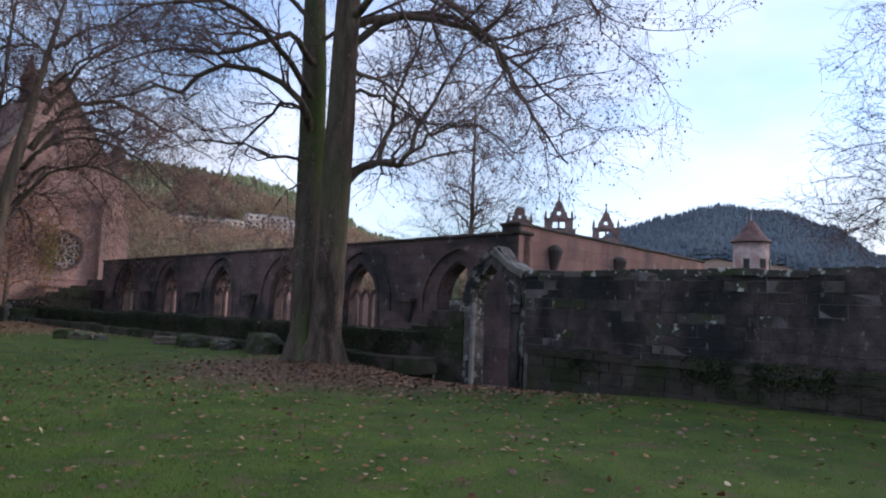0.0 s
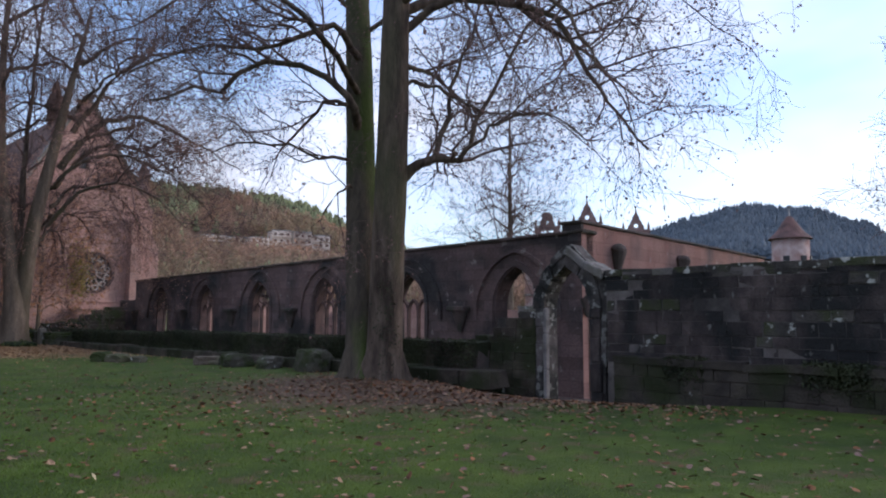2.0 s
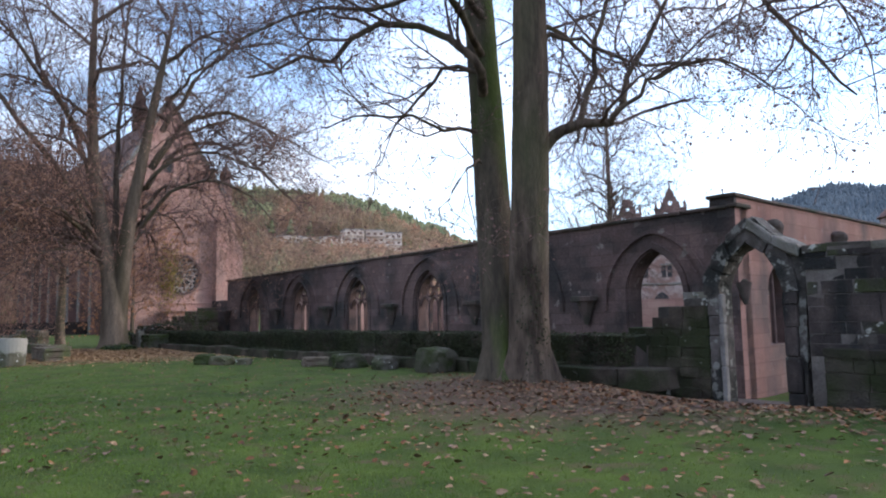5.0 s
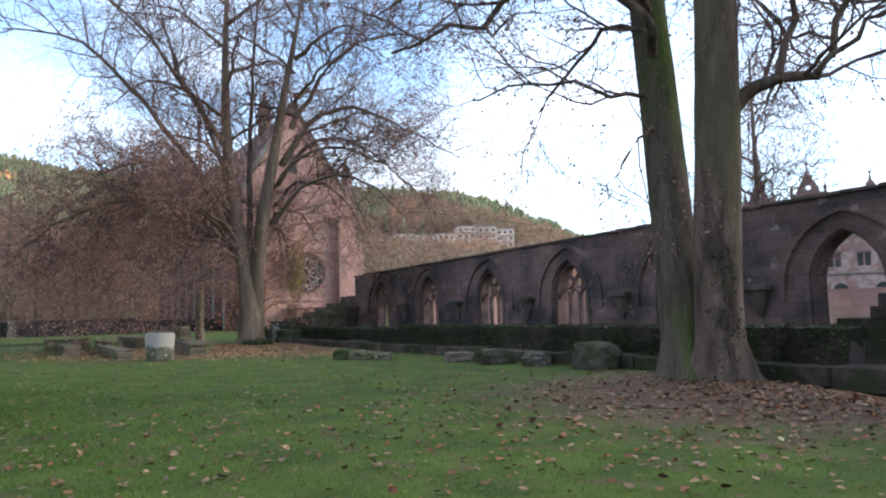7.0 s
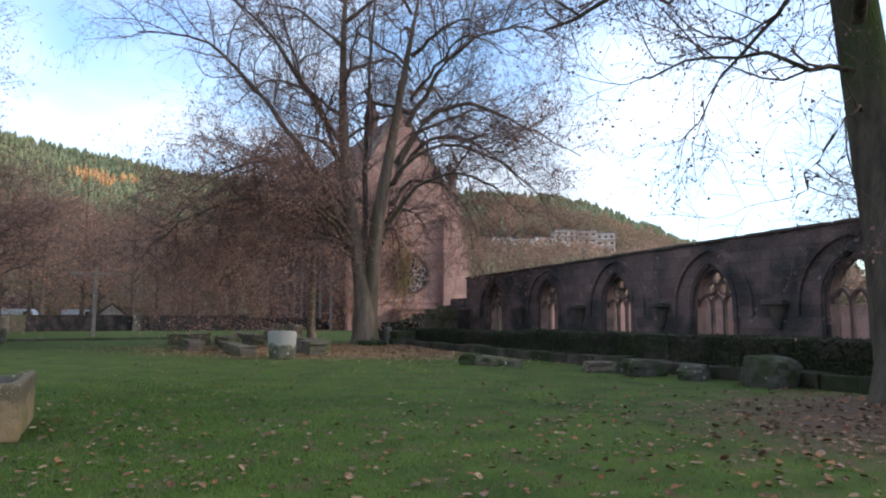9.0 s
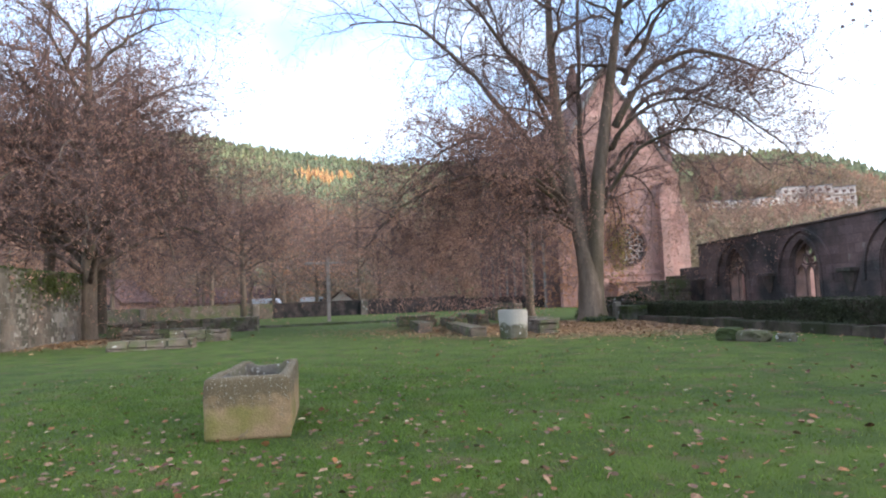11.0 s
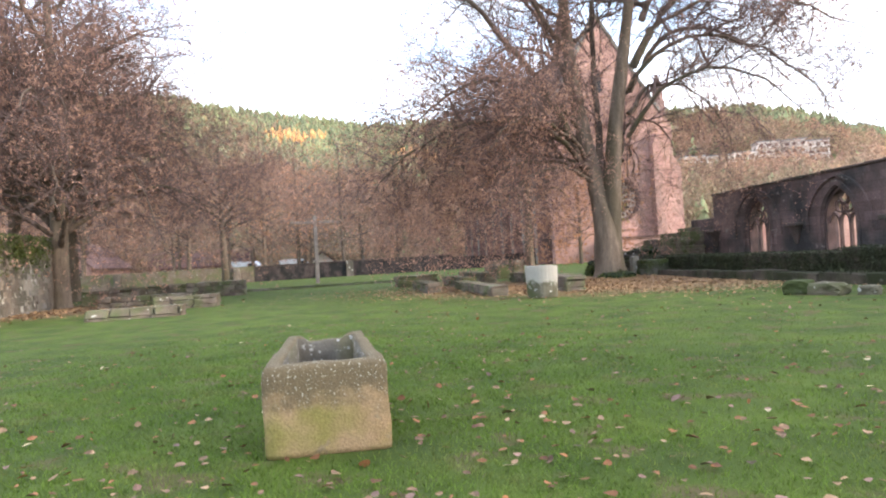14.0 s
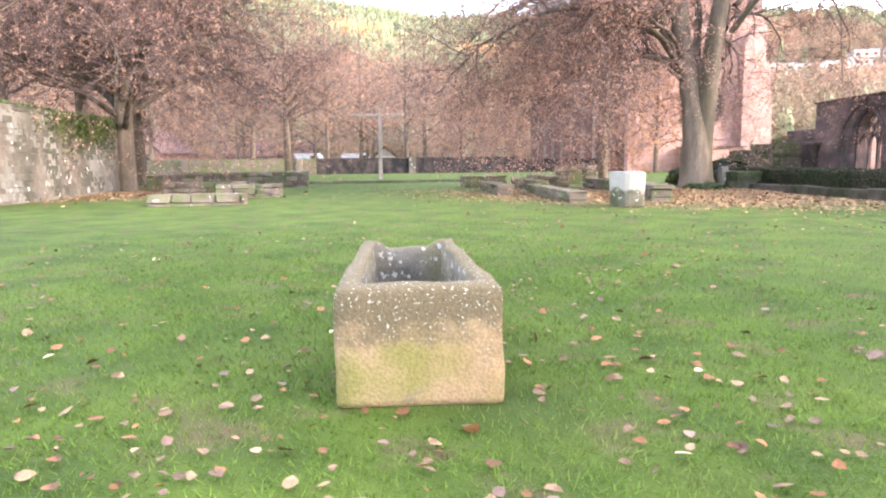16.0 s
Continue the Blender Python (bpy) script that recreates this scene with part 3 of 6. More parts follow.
# east range: turns the corner, higher, more windows; its red carries the sunlit look
EB = [2.6, 7.6, 12.6]
east = thing("wall_cloister_east", "higher red sandstone wall of the cloister with pointed windows", "wall", at(-13.1, ARC_V0, 0, 90), kind="structure")
for c0, c1, x0 in ((0.3, 5.1, 2.6), (5.1, 10.1, 7.6), (10.1, 16.8, 12.6)):
    bm = bmnew()
    arch = pointed(ARC_W, SPRING - 0.3, APEX - 0.3, 8, x0)
    for side in (0, 1):
        c = (c0, c1)[side]
        s = -1 if side == 0 else 1
        a = arch[:9] if side == 0 else arch[8:][::-1]
        prism(bm, [(c, -1.2), (x0, -1.2), (x0, 0.45), (x0 + s * ARC_W, 0.45)] + a + [(x0, 4.5), (c, 4.5)], 0, 0.7)
    part("bay", bm, M_RED_LIT, east)
    bm = bmnew()
    arch_band(bm, ARC_W - 0.25, ARC_W + 0.02, SPRING - 0.3, APEX - 0.6, APEX - 0.28, 0.45, 0.15, 0.6, x0)
    part("window_frame", bm, M_TRACERY, east)
    bm = bmnew()
    for k in (-0.22, 0.22):
        box(bm, x0 + k - 0.05, x0 + k + 0.05, 0.3, 0.42, 0.45, SPRING + 0.6, 0.015)
    part("mullion", bm, M_TRACERY, east)
    bm = bmnew()
    cz, cx = (1.9, 0.1) if c0 < 1 else (3.4, c0 - 3.0)
    bmesh.ops.create_cone(bm, cap_ends=True, segments=12, radius1=0.05 if c0 < 1 else 0.09, radius2=0.2 if c0 < 1 else 0.3, depth=0.55 if c0 < 1 else 0.7)
    bmesh.ops.translate(bm, vec=(cx, -0.1, cz), verts=bm.verts)
    bmesh.ops.create_uvsphere(bm, u_segments=12, v_segments=7, radius=0.33 if c0 > 1 else 0.12, matrix=Matrix.Translation((cx, -0.12, cz + (0.42 if c0 > 1 else 0.28))) @ Matrix.Diagonal((1, 0.85, 0.62, 1)))
    for q in bm.verts:
        q.co += Vector((noise.noise(q.co * 3), 0.5 * noise.noise(q.co * 3 + Vector((7, 0, 0))), noise.noise(q.co * 3 + Vector((0, 7, 0))))) * 0.07
    part("corbel", bm, M_STONE_IN, east)
rng = random.Random(9)
x = -0.07
while x < 16.7:
    w = min(rng.uniform(1.0, 1.5), 16.9 - x)
    bm = bmnew()
    box(bm, x, x + w - 0.01, -0.07, 0.77, 4.5, 4.6, 0.02, 0.01, rng)
    part("coping_slab", bm, M_STONE_IN, east)
    x += w
# south end of the east wall: shade given by the darker arcade colour
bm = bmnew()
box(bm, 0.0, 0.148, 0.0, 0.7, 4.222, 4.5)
part("corner_block", bm, M_ARCADE_SHADE, east)
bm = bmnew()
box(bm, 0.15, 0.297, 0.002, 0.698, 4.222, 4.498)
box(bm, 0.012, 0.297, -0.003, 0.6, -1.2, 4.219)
part("corner_pier", bm, M_RED_LIT, east)

# far cloister ranges behind the windows, pink standing in for sunlight on them
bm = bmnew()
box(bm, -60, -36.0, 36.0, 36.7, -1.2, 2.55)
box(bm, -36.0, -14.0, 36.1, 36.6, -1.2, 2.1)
solo("wall_cloister_north", bm, M_PINK, "red sandstone wall across the cloister garth, coloured as sunlit", "wall", PLAN, kind="structure")
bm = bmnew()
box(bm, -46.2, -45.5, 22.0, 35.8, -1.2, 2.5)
solo("wall_cloister_west", bm, M_PINK, "red sandstone wall at the end of the cloister, coloured as sunlit", "wall", PLAN, kind="structure")


# worn paving between the gate and the cloister wall
paving = thing("floor_cloister_walk", "worn reddish stone paving behind the gate", "paving", at(0, 0), kind="structure")
rng = random.Random(18)
SHAPES_FLAG = stone_shapes("flagstone", M_STONE_IN, 5, 14, 0.01, 0.01)
for i in range(11):
    for k in range(6):
        ob = new("flagstone", rng.choice(SHAPES_FLAG))
        ob.parent = paving
        ob.matrix_basis = pose(-17.6 + i * 0.9 + 0.3 * (k % 2), 15.35 + k * 0.66, -0.9 + rng.uniform(-0.006, 0.006), 0, 0, rng.uniform(-0.5, 0.5)) @ Matrix.Diagonal((0.88, 0.64, 0.08, 1))


# ---- precinct wall with the gate ----
GATE_V, GATE_BACK = 14.34, 14.95
GU0, GU1 = -11.33, -10.1
SHAPES = stone_shapes("stone", M_STONE, 7, 3, 0.011, 0.012)
SHAPES_COPE = stone_shapes("stone", M_COPING, 6, 5, 0.05, 0.05)
SHAPES_FOUND = stone_shapes("stone", M_FOUND, 8, 7, 0.06, 0.07)
SHAPES_RUBBLE = stone_shapes("stone", M_RUBBLE, 6, 9, 0.02, 0.02)
SHAPES_FOOT = stone_shapes("stone", M_FOOT, 6, 23, 0.02, 0.02)
SHAPES_LOW = stone_shapes("stone", M_LOW, 7, 24, 0.05, 0.05)
SHAPES_MOSS = stone_shapes("stone", M_MOSS, 6, 4, 0.06, 0.05)
SHAPES_PALE = stone_shapes("stone", M_PALE, 6, 6, 0.05, 0.045)

gate = thing("gate_1", "pointed stone gateway with pale lichened arch stones", "gateway", at(0, 0), kind="structure")
gx, gw = (GU0 + GU1) / 2, (GU1 - GU0) / 2
bm = bmnew()
arch = pointed(gw + 0.02, 1.8, 2.8, 9, gx)
out = [(gx - gw - 0.42, 1.7), (gx - gw - 0.36, 2.2), (gx - 0.55, 2.75), (gx - 0.12, 3.2), (gx + 0.1, 3.3), (gx + 0.45, 2.95), (gx + gw + 0.2, 2.66), (gx + gw + 0.42, 2.6), (gx + gw + 0.4, 1.7)]
prism(bm, [(gx - gw - 0.3, -0.8), (gx - gw - 0.02, -0.8), (gx - gw - 0.02, 1.8)] + arch[:10] + [(gx, 3.24)] + out[3::-1], GATE_V + 0.06, GATE_BACK - 0.05)
prism(bm, [(gx + gw + 0.3, -0.8), (gx + gw + 0.02, -0.8), (gx + gw + 0.02, 1.8)] + arch[9:][::-1] + [(gx, 3.24)] + out[4:], GATE_V + 0.06, GATE_BACK - 0.05)
part("gate_core", bm, M_GATE, gate)
# voussoirs and jamb stones
rng = random.Random(21)
inner, outer = pointed(gw, 1.8, 2.78, 9, gx), pointed(gw + 0.3, 1.8, 3.16, 9, gx)
for a, b in ((0, 3), (3, 6), (6, 9), (9, 12), (12, 15), (15, 18)):
    bm = bmnew()
    strip(bm, inner[a:b + 1], outer[a:b + 1], GATE_V - rng.uniform(0.03, 0.06), GATE_BACK - 0.1)
    for q in bm.verts:
        q.co += Vector((rng.uniform(-1, 1), rng.uniform(-1, 1), rng.uniform(-1, 1))) * 0.03
    part("arch_stone", bm, M_GATE, gate)
for s in (-1, 1):
    z = -0.75
    while z < 1.78:
        h = min(rng.uniform(0.4, 0.75), 1.8 - z)
        if 1.8 - z - h < 0.2:
            h = 1.8 - z
        bm = bmnew()
        w = rng.uniform(0.22, 0.3)
        x0, x1 = sorted((gx + s * gw, gx + s * (gw + w)))
        box(bm, x0, x1, GATE_V - rng.uniform(0.02, 0.05), GATE_BACK - 0.1, z + 0.003, z + h - 0.003, 0.02, 0.01, rng)
        part("jamb_stone", bm, M_GATE if s < 0 else M_STONE, gate)
        z += h
# slim pale shaft and inner moulding of the gate
for z0, z1 in ((-0.6, 0.35), (0.35, 1.2), (1.2, 1.8)):
    bm = bmnew()
    box(bm, gx - gw - 0.012, gx - gw + 0.085, GATE_V - 0.085, GATE_V + 0.07, z0 + 0.003, z1 - 0.003, 0.025, 0.008, rng)
    part("shaft", bm, M_SHAFT, gate, "slim pale dressed stone shaft")
bm = bmnew()
box(bm, gx - gw - 0.05, gx - gw + 0.11, GATE_V - 0.12, GATE_V + 0.09, -0.75, -0.45, 0.04)
part("shaft_base", bm, M_SHAFT, gate)
# pitched coping stones over the arch
for x0, z0, x1, z1 in ((gx - 0.42, 2.95, gx + 0.02, 3.27), (gx + 0.02, 3.27, gx + 0.5, 2.9), (gx + 0.5, 2.9, gx + 0.95, 2.68)):
    bm = bmnew()
    prism(bm, [(x0, z0), (x1, z1), (x1, z1 - 0.24), (x0, z0 - 0.24)], GATE_V - 0.09, GATE_BACK)
    bmesh.ops.bevel(bm, geom=bm.edges[:], offset=0.03, segments=1, affect="EDGES")
    bmesh.ops.subdivide_edges(bm, edges=bm.edges[:], cuts=2, use_grid_fill=True)
    for q in bm.verts:
        q.co += Vector((noise.noise(q.co * 5), noise.noise(q.co * 5 + Vector((9, 0, 0))), noise.noise(q.co * 5 + Vector((0, 9, 0))))) * 0.035
    part("coping_stone", bm, M_PALE if x0 > gx else M_GATE, gate)


def coursed_wall(root, x0, x1, y, depth, z0, z1, heights, shapes, seed, wmin=0.45, wmax=1.0, step=None, joint=0.003, accent=None):
    """Courses of squared stones standing proud of a wall's core."""
    rng = random.Random(seed)
    z = z0
    i = 0
    while z < z1 - 0.05:
        h = min(heights[i % len(heights)] * rng.uniform(0.9, 1.1), z1 - z)
        a, b = (x0, x1) if step is None else step(z)
        x = a
        while x < b - 0.02:
            w = min(rng.uniform(wmin, wmax), b - x)
            if b - x - w < 0.2:
                w = b - x
            pale = accent and rng.random() < accent[1] * (2.5 if z + h > z1 - 0.1 else 1)
            lay(accent[0] if pale else shapes, root, x + w / 2, y + depth / 2 + rng.uniform(-0.014, 0.014), z + h / 2, w - joint, depth, h - joint, rng, tilt=0.5)
            x += w
        z += h
        i += 1


wall = thing("wall_precinct", "dark weathered sandstone block wall with white lichen stains", "wall", at(0, 0), kind="structure")
bm = bmnew()
box(bm, -9.66, 16.0, GATE_V - 0.006, GATE_BACK, -0.8, 2.58)
part("core", bm, M_MORTAR, wall)
# offset foot of the wall with its mossy ledge
bm = bmnew()
box(bm, -9.2, 16.0, GATE_V - 0.38, GATE_V + 0.06, -0.8, 0.62)
part("footing", bm, M_STONE_IN, wall)


# ---- trees: trunks, limbs, branches and twigs grown as tapered tubes ----
def tubes_mesh(name, tubes, sides, material):
    """Many tapered tubes, given as (points, radii), in one mesh."""
    groups = {}
    for pts, rad in tubes:
        groups.setdefault(len(pts), []).append((pts, rad))
    vs, fs, off = [], [], 0
    ang = np.linspace(0, 2 * np.pi, sides, endpoint=False)
    ca, sa = np.cos(ang)[None, None, :, None], np.sin(ang)[None, None, :, None]
    for n, items in groups.items():
        p = np.array([[tuple(q) for q in i[0]] for i in items])
        r = np.array([i[1] for i in items])
        t = np.gradient(p, axis=1)
        t /= np.linalg.norm(t, axis=2, keepdims=True) + 1e-9
        ref = np.where(np.abs(t[..., 2:3]) > 0.8, np.array([1.0, 0, 0]), np.array([0, 0, 1.0]))
        a = np.cross(t, ref)
        a /= np.linalg.norm(a, axis=2, keepdims=True) + 1e-9
        b = np.cross(t, a)
        ring = p[:, :, None, :] + r[:, :, None, None] * (a[:, :, None, :] * ca + b[:, :, None, :] * sa)
        vs.append(ring.reshape(-1, 3))
        base = off + (np.arange(len(items)) * n * sides)[:, None, None]
        i = (np.arange(n - 1) * sides)[None, :, None]
        k = np.arange(sides)[None, None, :]
        k2 = (k + 1) % sides
        q = np.stack([base + i + k, base + i + k2, base + i + sides + k2, base + i + sides + k], -1)
        fs.append(q.reshape(-1, 4))
        off += len(items) * n * sides
    v, f = np.concatenate(vs), np.concatenate(fs)
    return quads_mesh(name, v, f, material, True)


def quads_mesh(name, v, f, material, smooth=False):
    me = bpy.data.meshes.new(name)
    k = f.shape[1]
    me.vertices.add(len(v))
    me.vertices.foreach_set("co", np.ascontiguousarray(v, dtype=np.float32).ravel())
    me.loops.add(f.size)
    me.loops.foreach_set("vertex_index", np.ascontiguousarray(f, dtype=np.int32).ravel())
    me.polygons.add(len(f))
    me.polygons.foreach_set("loop_start", np.arange(0, f.size, k, dtype=np.int32))
    me.polygons.foreach_set("loop_total", np.full(len(f), k, dtype=np.int32))
    if smooth:
        me.polygons.foreach_set("use_smooth", np.ones(len(f), dtype=bool))
    me.materials.append(material)
    me.update(calc_edges=True)
    return me


def leaves_mesh(name, points, size, material, seed, flat_lie=False, droop=0.0, broad=False):
    """Small bent leaves, each of two faces folded along the middle, at the given points."""
    g = np.random.RandomState(seed)
    p = np.array(points, dtype=float)
    n = len(p)
    a = g.normal(size=(n, 3))
    if flat_lie:
        a[:, 2] *= 0.13
    a[:, 2] -= droop
    a /= np.linalg.norm(a, axis=1, keepdims=True)
    b = g.normal(size=(n, 3))
    if flat_lie:
        b = np.cross(a, np.array([0, 0, 1.0]) + g.normal(size=(n, 3)) * 0.3)
    b -= a * (a * b).sum(1, keepdims=True)
    b /= np.linalg.norm(b, axis=1, keepdims=True)
    c = np.cross(a, b)
    c *= np.where(c[:, 2:3] < 0, -1, 1)
    s = (size * g.uniform(0.6, 1.35, n))[:, None]
    fold = c * s * g.uniform(0.0, 0.2 if flat_lie else 0.45, n)[:, None]
    w = g.uniform(0.3, 0.5, n)[:, None]
    if not broad:
        v = np.stack([p - a * s * 0.5, p + b * s * w + fold - a * s * 0.12, p + a * s * 0.5, p - b * s * w + fold - a * s * 0.12], 1).reshape(-1, 3)
        i = np.arange(n)[:, None] * 4
        f = np.concatenate([i + np.array([[0, 1, 2]]), i + np.array([[0, 2, 3]])], 0)
        return quads_mesh(name, v, f, material)
    ring = [p - a * s * 0.5]
    for sgn, along in ((1, ((-0.38, 0.7), (-0.05, 1.0), (0.28, 0.62))), (0, ()), (-1, ((0.28, 0.62), (-0.05, 1.0), (-0.38, 0.7)))):
        if sgn == 0:
            ring.append(p + a * s * 0.55)
        for q, k in along:
            u = g.uniform(0.75, 1.2, n)[:, None]
            ring.append(p + a * s * q + sgn * b * s * w * k * u + fold * k * u)
    v = np.stack(ring, 1).reshape(-1, 3)
    i = np.arange(n)[:, None] * 8
    f = np.concatenate([i + np.array([q]) for q in ([0, 1, 2, 3], [0, 3, 4, 5], [0, 5, 6, 7])], 0)
    return quads_mesh(name, v, f, material)


class Tree:
    """Grows branches upon branches and keeps them, level by level."""

    def __init__(self, seed, counts, spread=1.0, droop=0.0, top=99.0, dense=1.0, reach=1.0, steps=(6, 4, 3), thick=1.0):
        self.thick = thick
        self.rng = random.Random(seed)
        self.levels = {1: [], 2: [], 3: [], 4: []}
        self.tips = []
        self.steps = {2: steps[0], 3: steps[1], 4: steps[2]}
        self.counts, self.droop, self.top, self.dense, self.reach, self.spread = counts, droop, top, dense, reach, spread

    def curve(self, ctrl, n, wobble):
        pts = [Vector(c) for c in ctrl]
        out = []
        m = len(pts) - 1
        for i in range(n + 1):
            f = i / n * m
            k = min(int(f), m - 1)
            t = f - k
            p0, p1, p2, p3 = pts[max(k - 1, 0)], pts[k], pts[k + 1], pts[min(k + 2, m)]
            q = 0.5 * ((2 * p1) + (p2 - p0) * t + (2 * p0 - 5 * p1 + 4 * p2 - p3) * t * t + (3 * p1 - p0 - 3 * p2 + p3) * t ** 3)
            if 0 < i:
                q += Vector((self.rng.gauss(0, wobble), self.rng.gauss(0, wobble), self.rng.gauss(0, wobble)))
            out.append(q)
        return out

    def limb(self, ctrl, r0, r1, n=12, wobble=0.05, kids=True):
        pts = self.curve(ctrl, n, wobble)
        rad = [r0 + (r1 - r0) * (i / n) ** 0.8 for i in range(n + 1)]
        self.levels[1].append((pts, rad))
        if kids:
            self.sprout(pts, rad, 2)
        return pts

    def sprout(self, pts, rad, level, lo=0.22):
        rng = self.rng
        length = sum((b - a).length for a, b in zip(pts, pts[1:]))
        count = self.counts[level] * self.dense * (length / {2: 6.0, 3: 2.6, 4: 1.1}[level]) ** 0.8
        if level == 2 and pts[0].z > self.top:
            count *= 0.5
        if level == 4 and pts[0].z > self.top:
            return
        count = int(count + rng.random())
        n = len(pts) - 1
        for c in range(count):
            f = lo + (1 - lo) * (c + rng.random()) / max(count, 1)
            i = min(int(f * n), n - 1)
            t = f * n - i
            p = pts[i].lerp(pts[i + 1], t)
            d = (pts[i + 1] - pts[i]).normalized()
            side = Vector((rng.gauss(0, 1), rng.gauss(0, 1), rng.gauss(0.25 if level == 2 else 0.0, 0.8)))
            side -= d * side.dot(d)
            side.normalize()
            ang = radians(rng.uniform(32, 68))
            way = d * math.cos(ang) + side * math.sin(ang)
            k = 1 - 0.45 * f
            ln = {2: rng.uniform(1.6, 3.6), 3: rng.uniform(0.8, 1.7), 4: rng.uniform(0.35, 0.8)}[level] * (0.65 + 0.5 * k) * self.reach
            r = min(rad[i] * 0.6, {2: 0.055, 3: 0.026, 4: 0.012}[level] * self.thick)
            self.grow(p, way, ln, r, level)

    def grow(self, p, d, length, r, level):
        rng = self.rng
        n = self.steps[level]
        pts, d = [p.copy()], d.copy()
        for i in range(n):
            f = i / n
            w = {2: 0.2, 3: 0.24, 4: 0.3}[level] * self.spread
            bend = (0.10 - self.droop * f) if level < 4 else (-0.12 - self.droop * 0.4)
            d = (d + Vector((rng.gauss(0, w), rng.gauss(0, w), rng.gauss(0, w) + bend))).normalized()
            p = p + d * (length / n)
            pts.append(p)
        rad = [max(r * (1 - 0.75 * i / n), 0.005 * self.thick) for i in range(n + 1)]
        self.levels[level].append((pts, rad))
        if level < 4:
            self.sprout(pts, rad, level + 1, 0.15)
        else:
            self.tips += pts[1:]

    def finish(self, root, bark, leaf_sets=(), sides=(8, 5, 3, 3), twig=M_TWIG):
        for pts, rad in self.levels[1]:
            part("limb", tubes_mesh("limb", [(pts, rad)], sides[0], bark), None, root)
        tagged(part("branches", tubes_mesh("branches", self.levels[2], sides[1], twig), None, root), kind="stuff")
        tagged(part("twigs", tubes_mesh("twigs", self.levels[3] + self.levels[4], 3, twig), None, root), kind="stuff")
        for name, material, count, size, droop, keep in leaf_sets:
            tips = [q for q in self.tips if keep(q)]
            if tips:
                pick = [self.rng.choice(tips) + Vector((self.rng.gauss(0, 0.06), self.rng.gauss(0, 0.06), self.rng.gauss(-0.04, 0.06))) for _ in range(count)]
                part(name, leaves_mesh(name, pick, size, material, 7, droop=droop), None, root)


def trunk_mesh(ctrl, radii, seed, sides=22, flare=0.55, lobes=5, n=26, ridge=0.0):
    """A trunk with root flare and an uneven, ridged surface."""
    rng = random.Random(seed)
    pts = Tree(seed, {}).curve(ctrl, n, 0.0)
    bm = bmnew()
    rings = []
    ph = rng.uniform(0, 6)
    for i, p in enumerate(pts):
        f = i / n
        k = f * (len(radii) - 1)
        j = min(int(k), len(radii) - 2)
        r = radii[j] + (radii[j + 1] - radii[j]) * (k - j)
        h = p.z - pts[0].z
        fl = flare * math.exp(-max(h - 0.15, 0) / 0.3)
        ring = []
        for s in range(sides):
            a = 2 * math.pi * s / sides
            bumpy = 0.05 * noise.noise(Vector((math.cos(a) * 2, math.sin(a) * 2, p.z * 1.3 + seed)))
            grain = ridge * noise.noise(Vector((math.cos(a) * 7, math.sin(a) * 7, p.z * 0.9 + seed)))
            q = r * (1 + bumpy + grain + fl * (0.15 + 1.15 * max(0, math.cos(lobes * a + ph + 0.6 * math.sin(a))) ** 1.3))
            ring.append(bm.verts.new((p.x + q * math.cos(a), p.y + q * math.sin(a), p.z)))
        rings.append(ring)
    for a, b in zip(rings, rings[1:]):
        for s in range(sides):
            bm.faces.new((a[s], a[(s + 1) % sides], b[(s + 1) % sides], b[s]))
    bm.faces.new(rings[-1])
    return bm


every = lambda q: True


def auto_limbs(tree, rng, z0, z1, count, length, rise, r0, x=0.0, y=0.0, rt=0.3, arch=0.35, skip=None):
    """Limbs round a stem, at even turns, rising and then arching over."""
    for i in range(count):
        z = z0 + (z1 - z0) * (i + rng.random()) / count
        a = i * 2.4 + rng.uniform(-0.4, 0.4)
        if skip and skip(a, z):
            continue
        ln = length * rng.uniform(0.75, 1.15) * (1 - 0.4 * (z - z0) / (z1 - z0 + 0.01))
        dx, dy = math.cos(a), math.sin(a)
        up = rise * rng.uniform(0.6, 1.3)
        ctrl = [(x, y, z), (x + dx * ln * 0.3, y + dy * ln * 0.3, z + ln * 0.3 * up + 0.1), (x + dx * ln * 0.65, y + dy * ln * 0.65, z + ln * 0.55 * up), (x + dx * ln, y + dy * ln, z + ln * (0.75 * up - arch))]
        tree.limb(ctrl, r0 * rng.uniform(0.7, 1.1), 0.02)


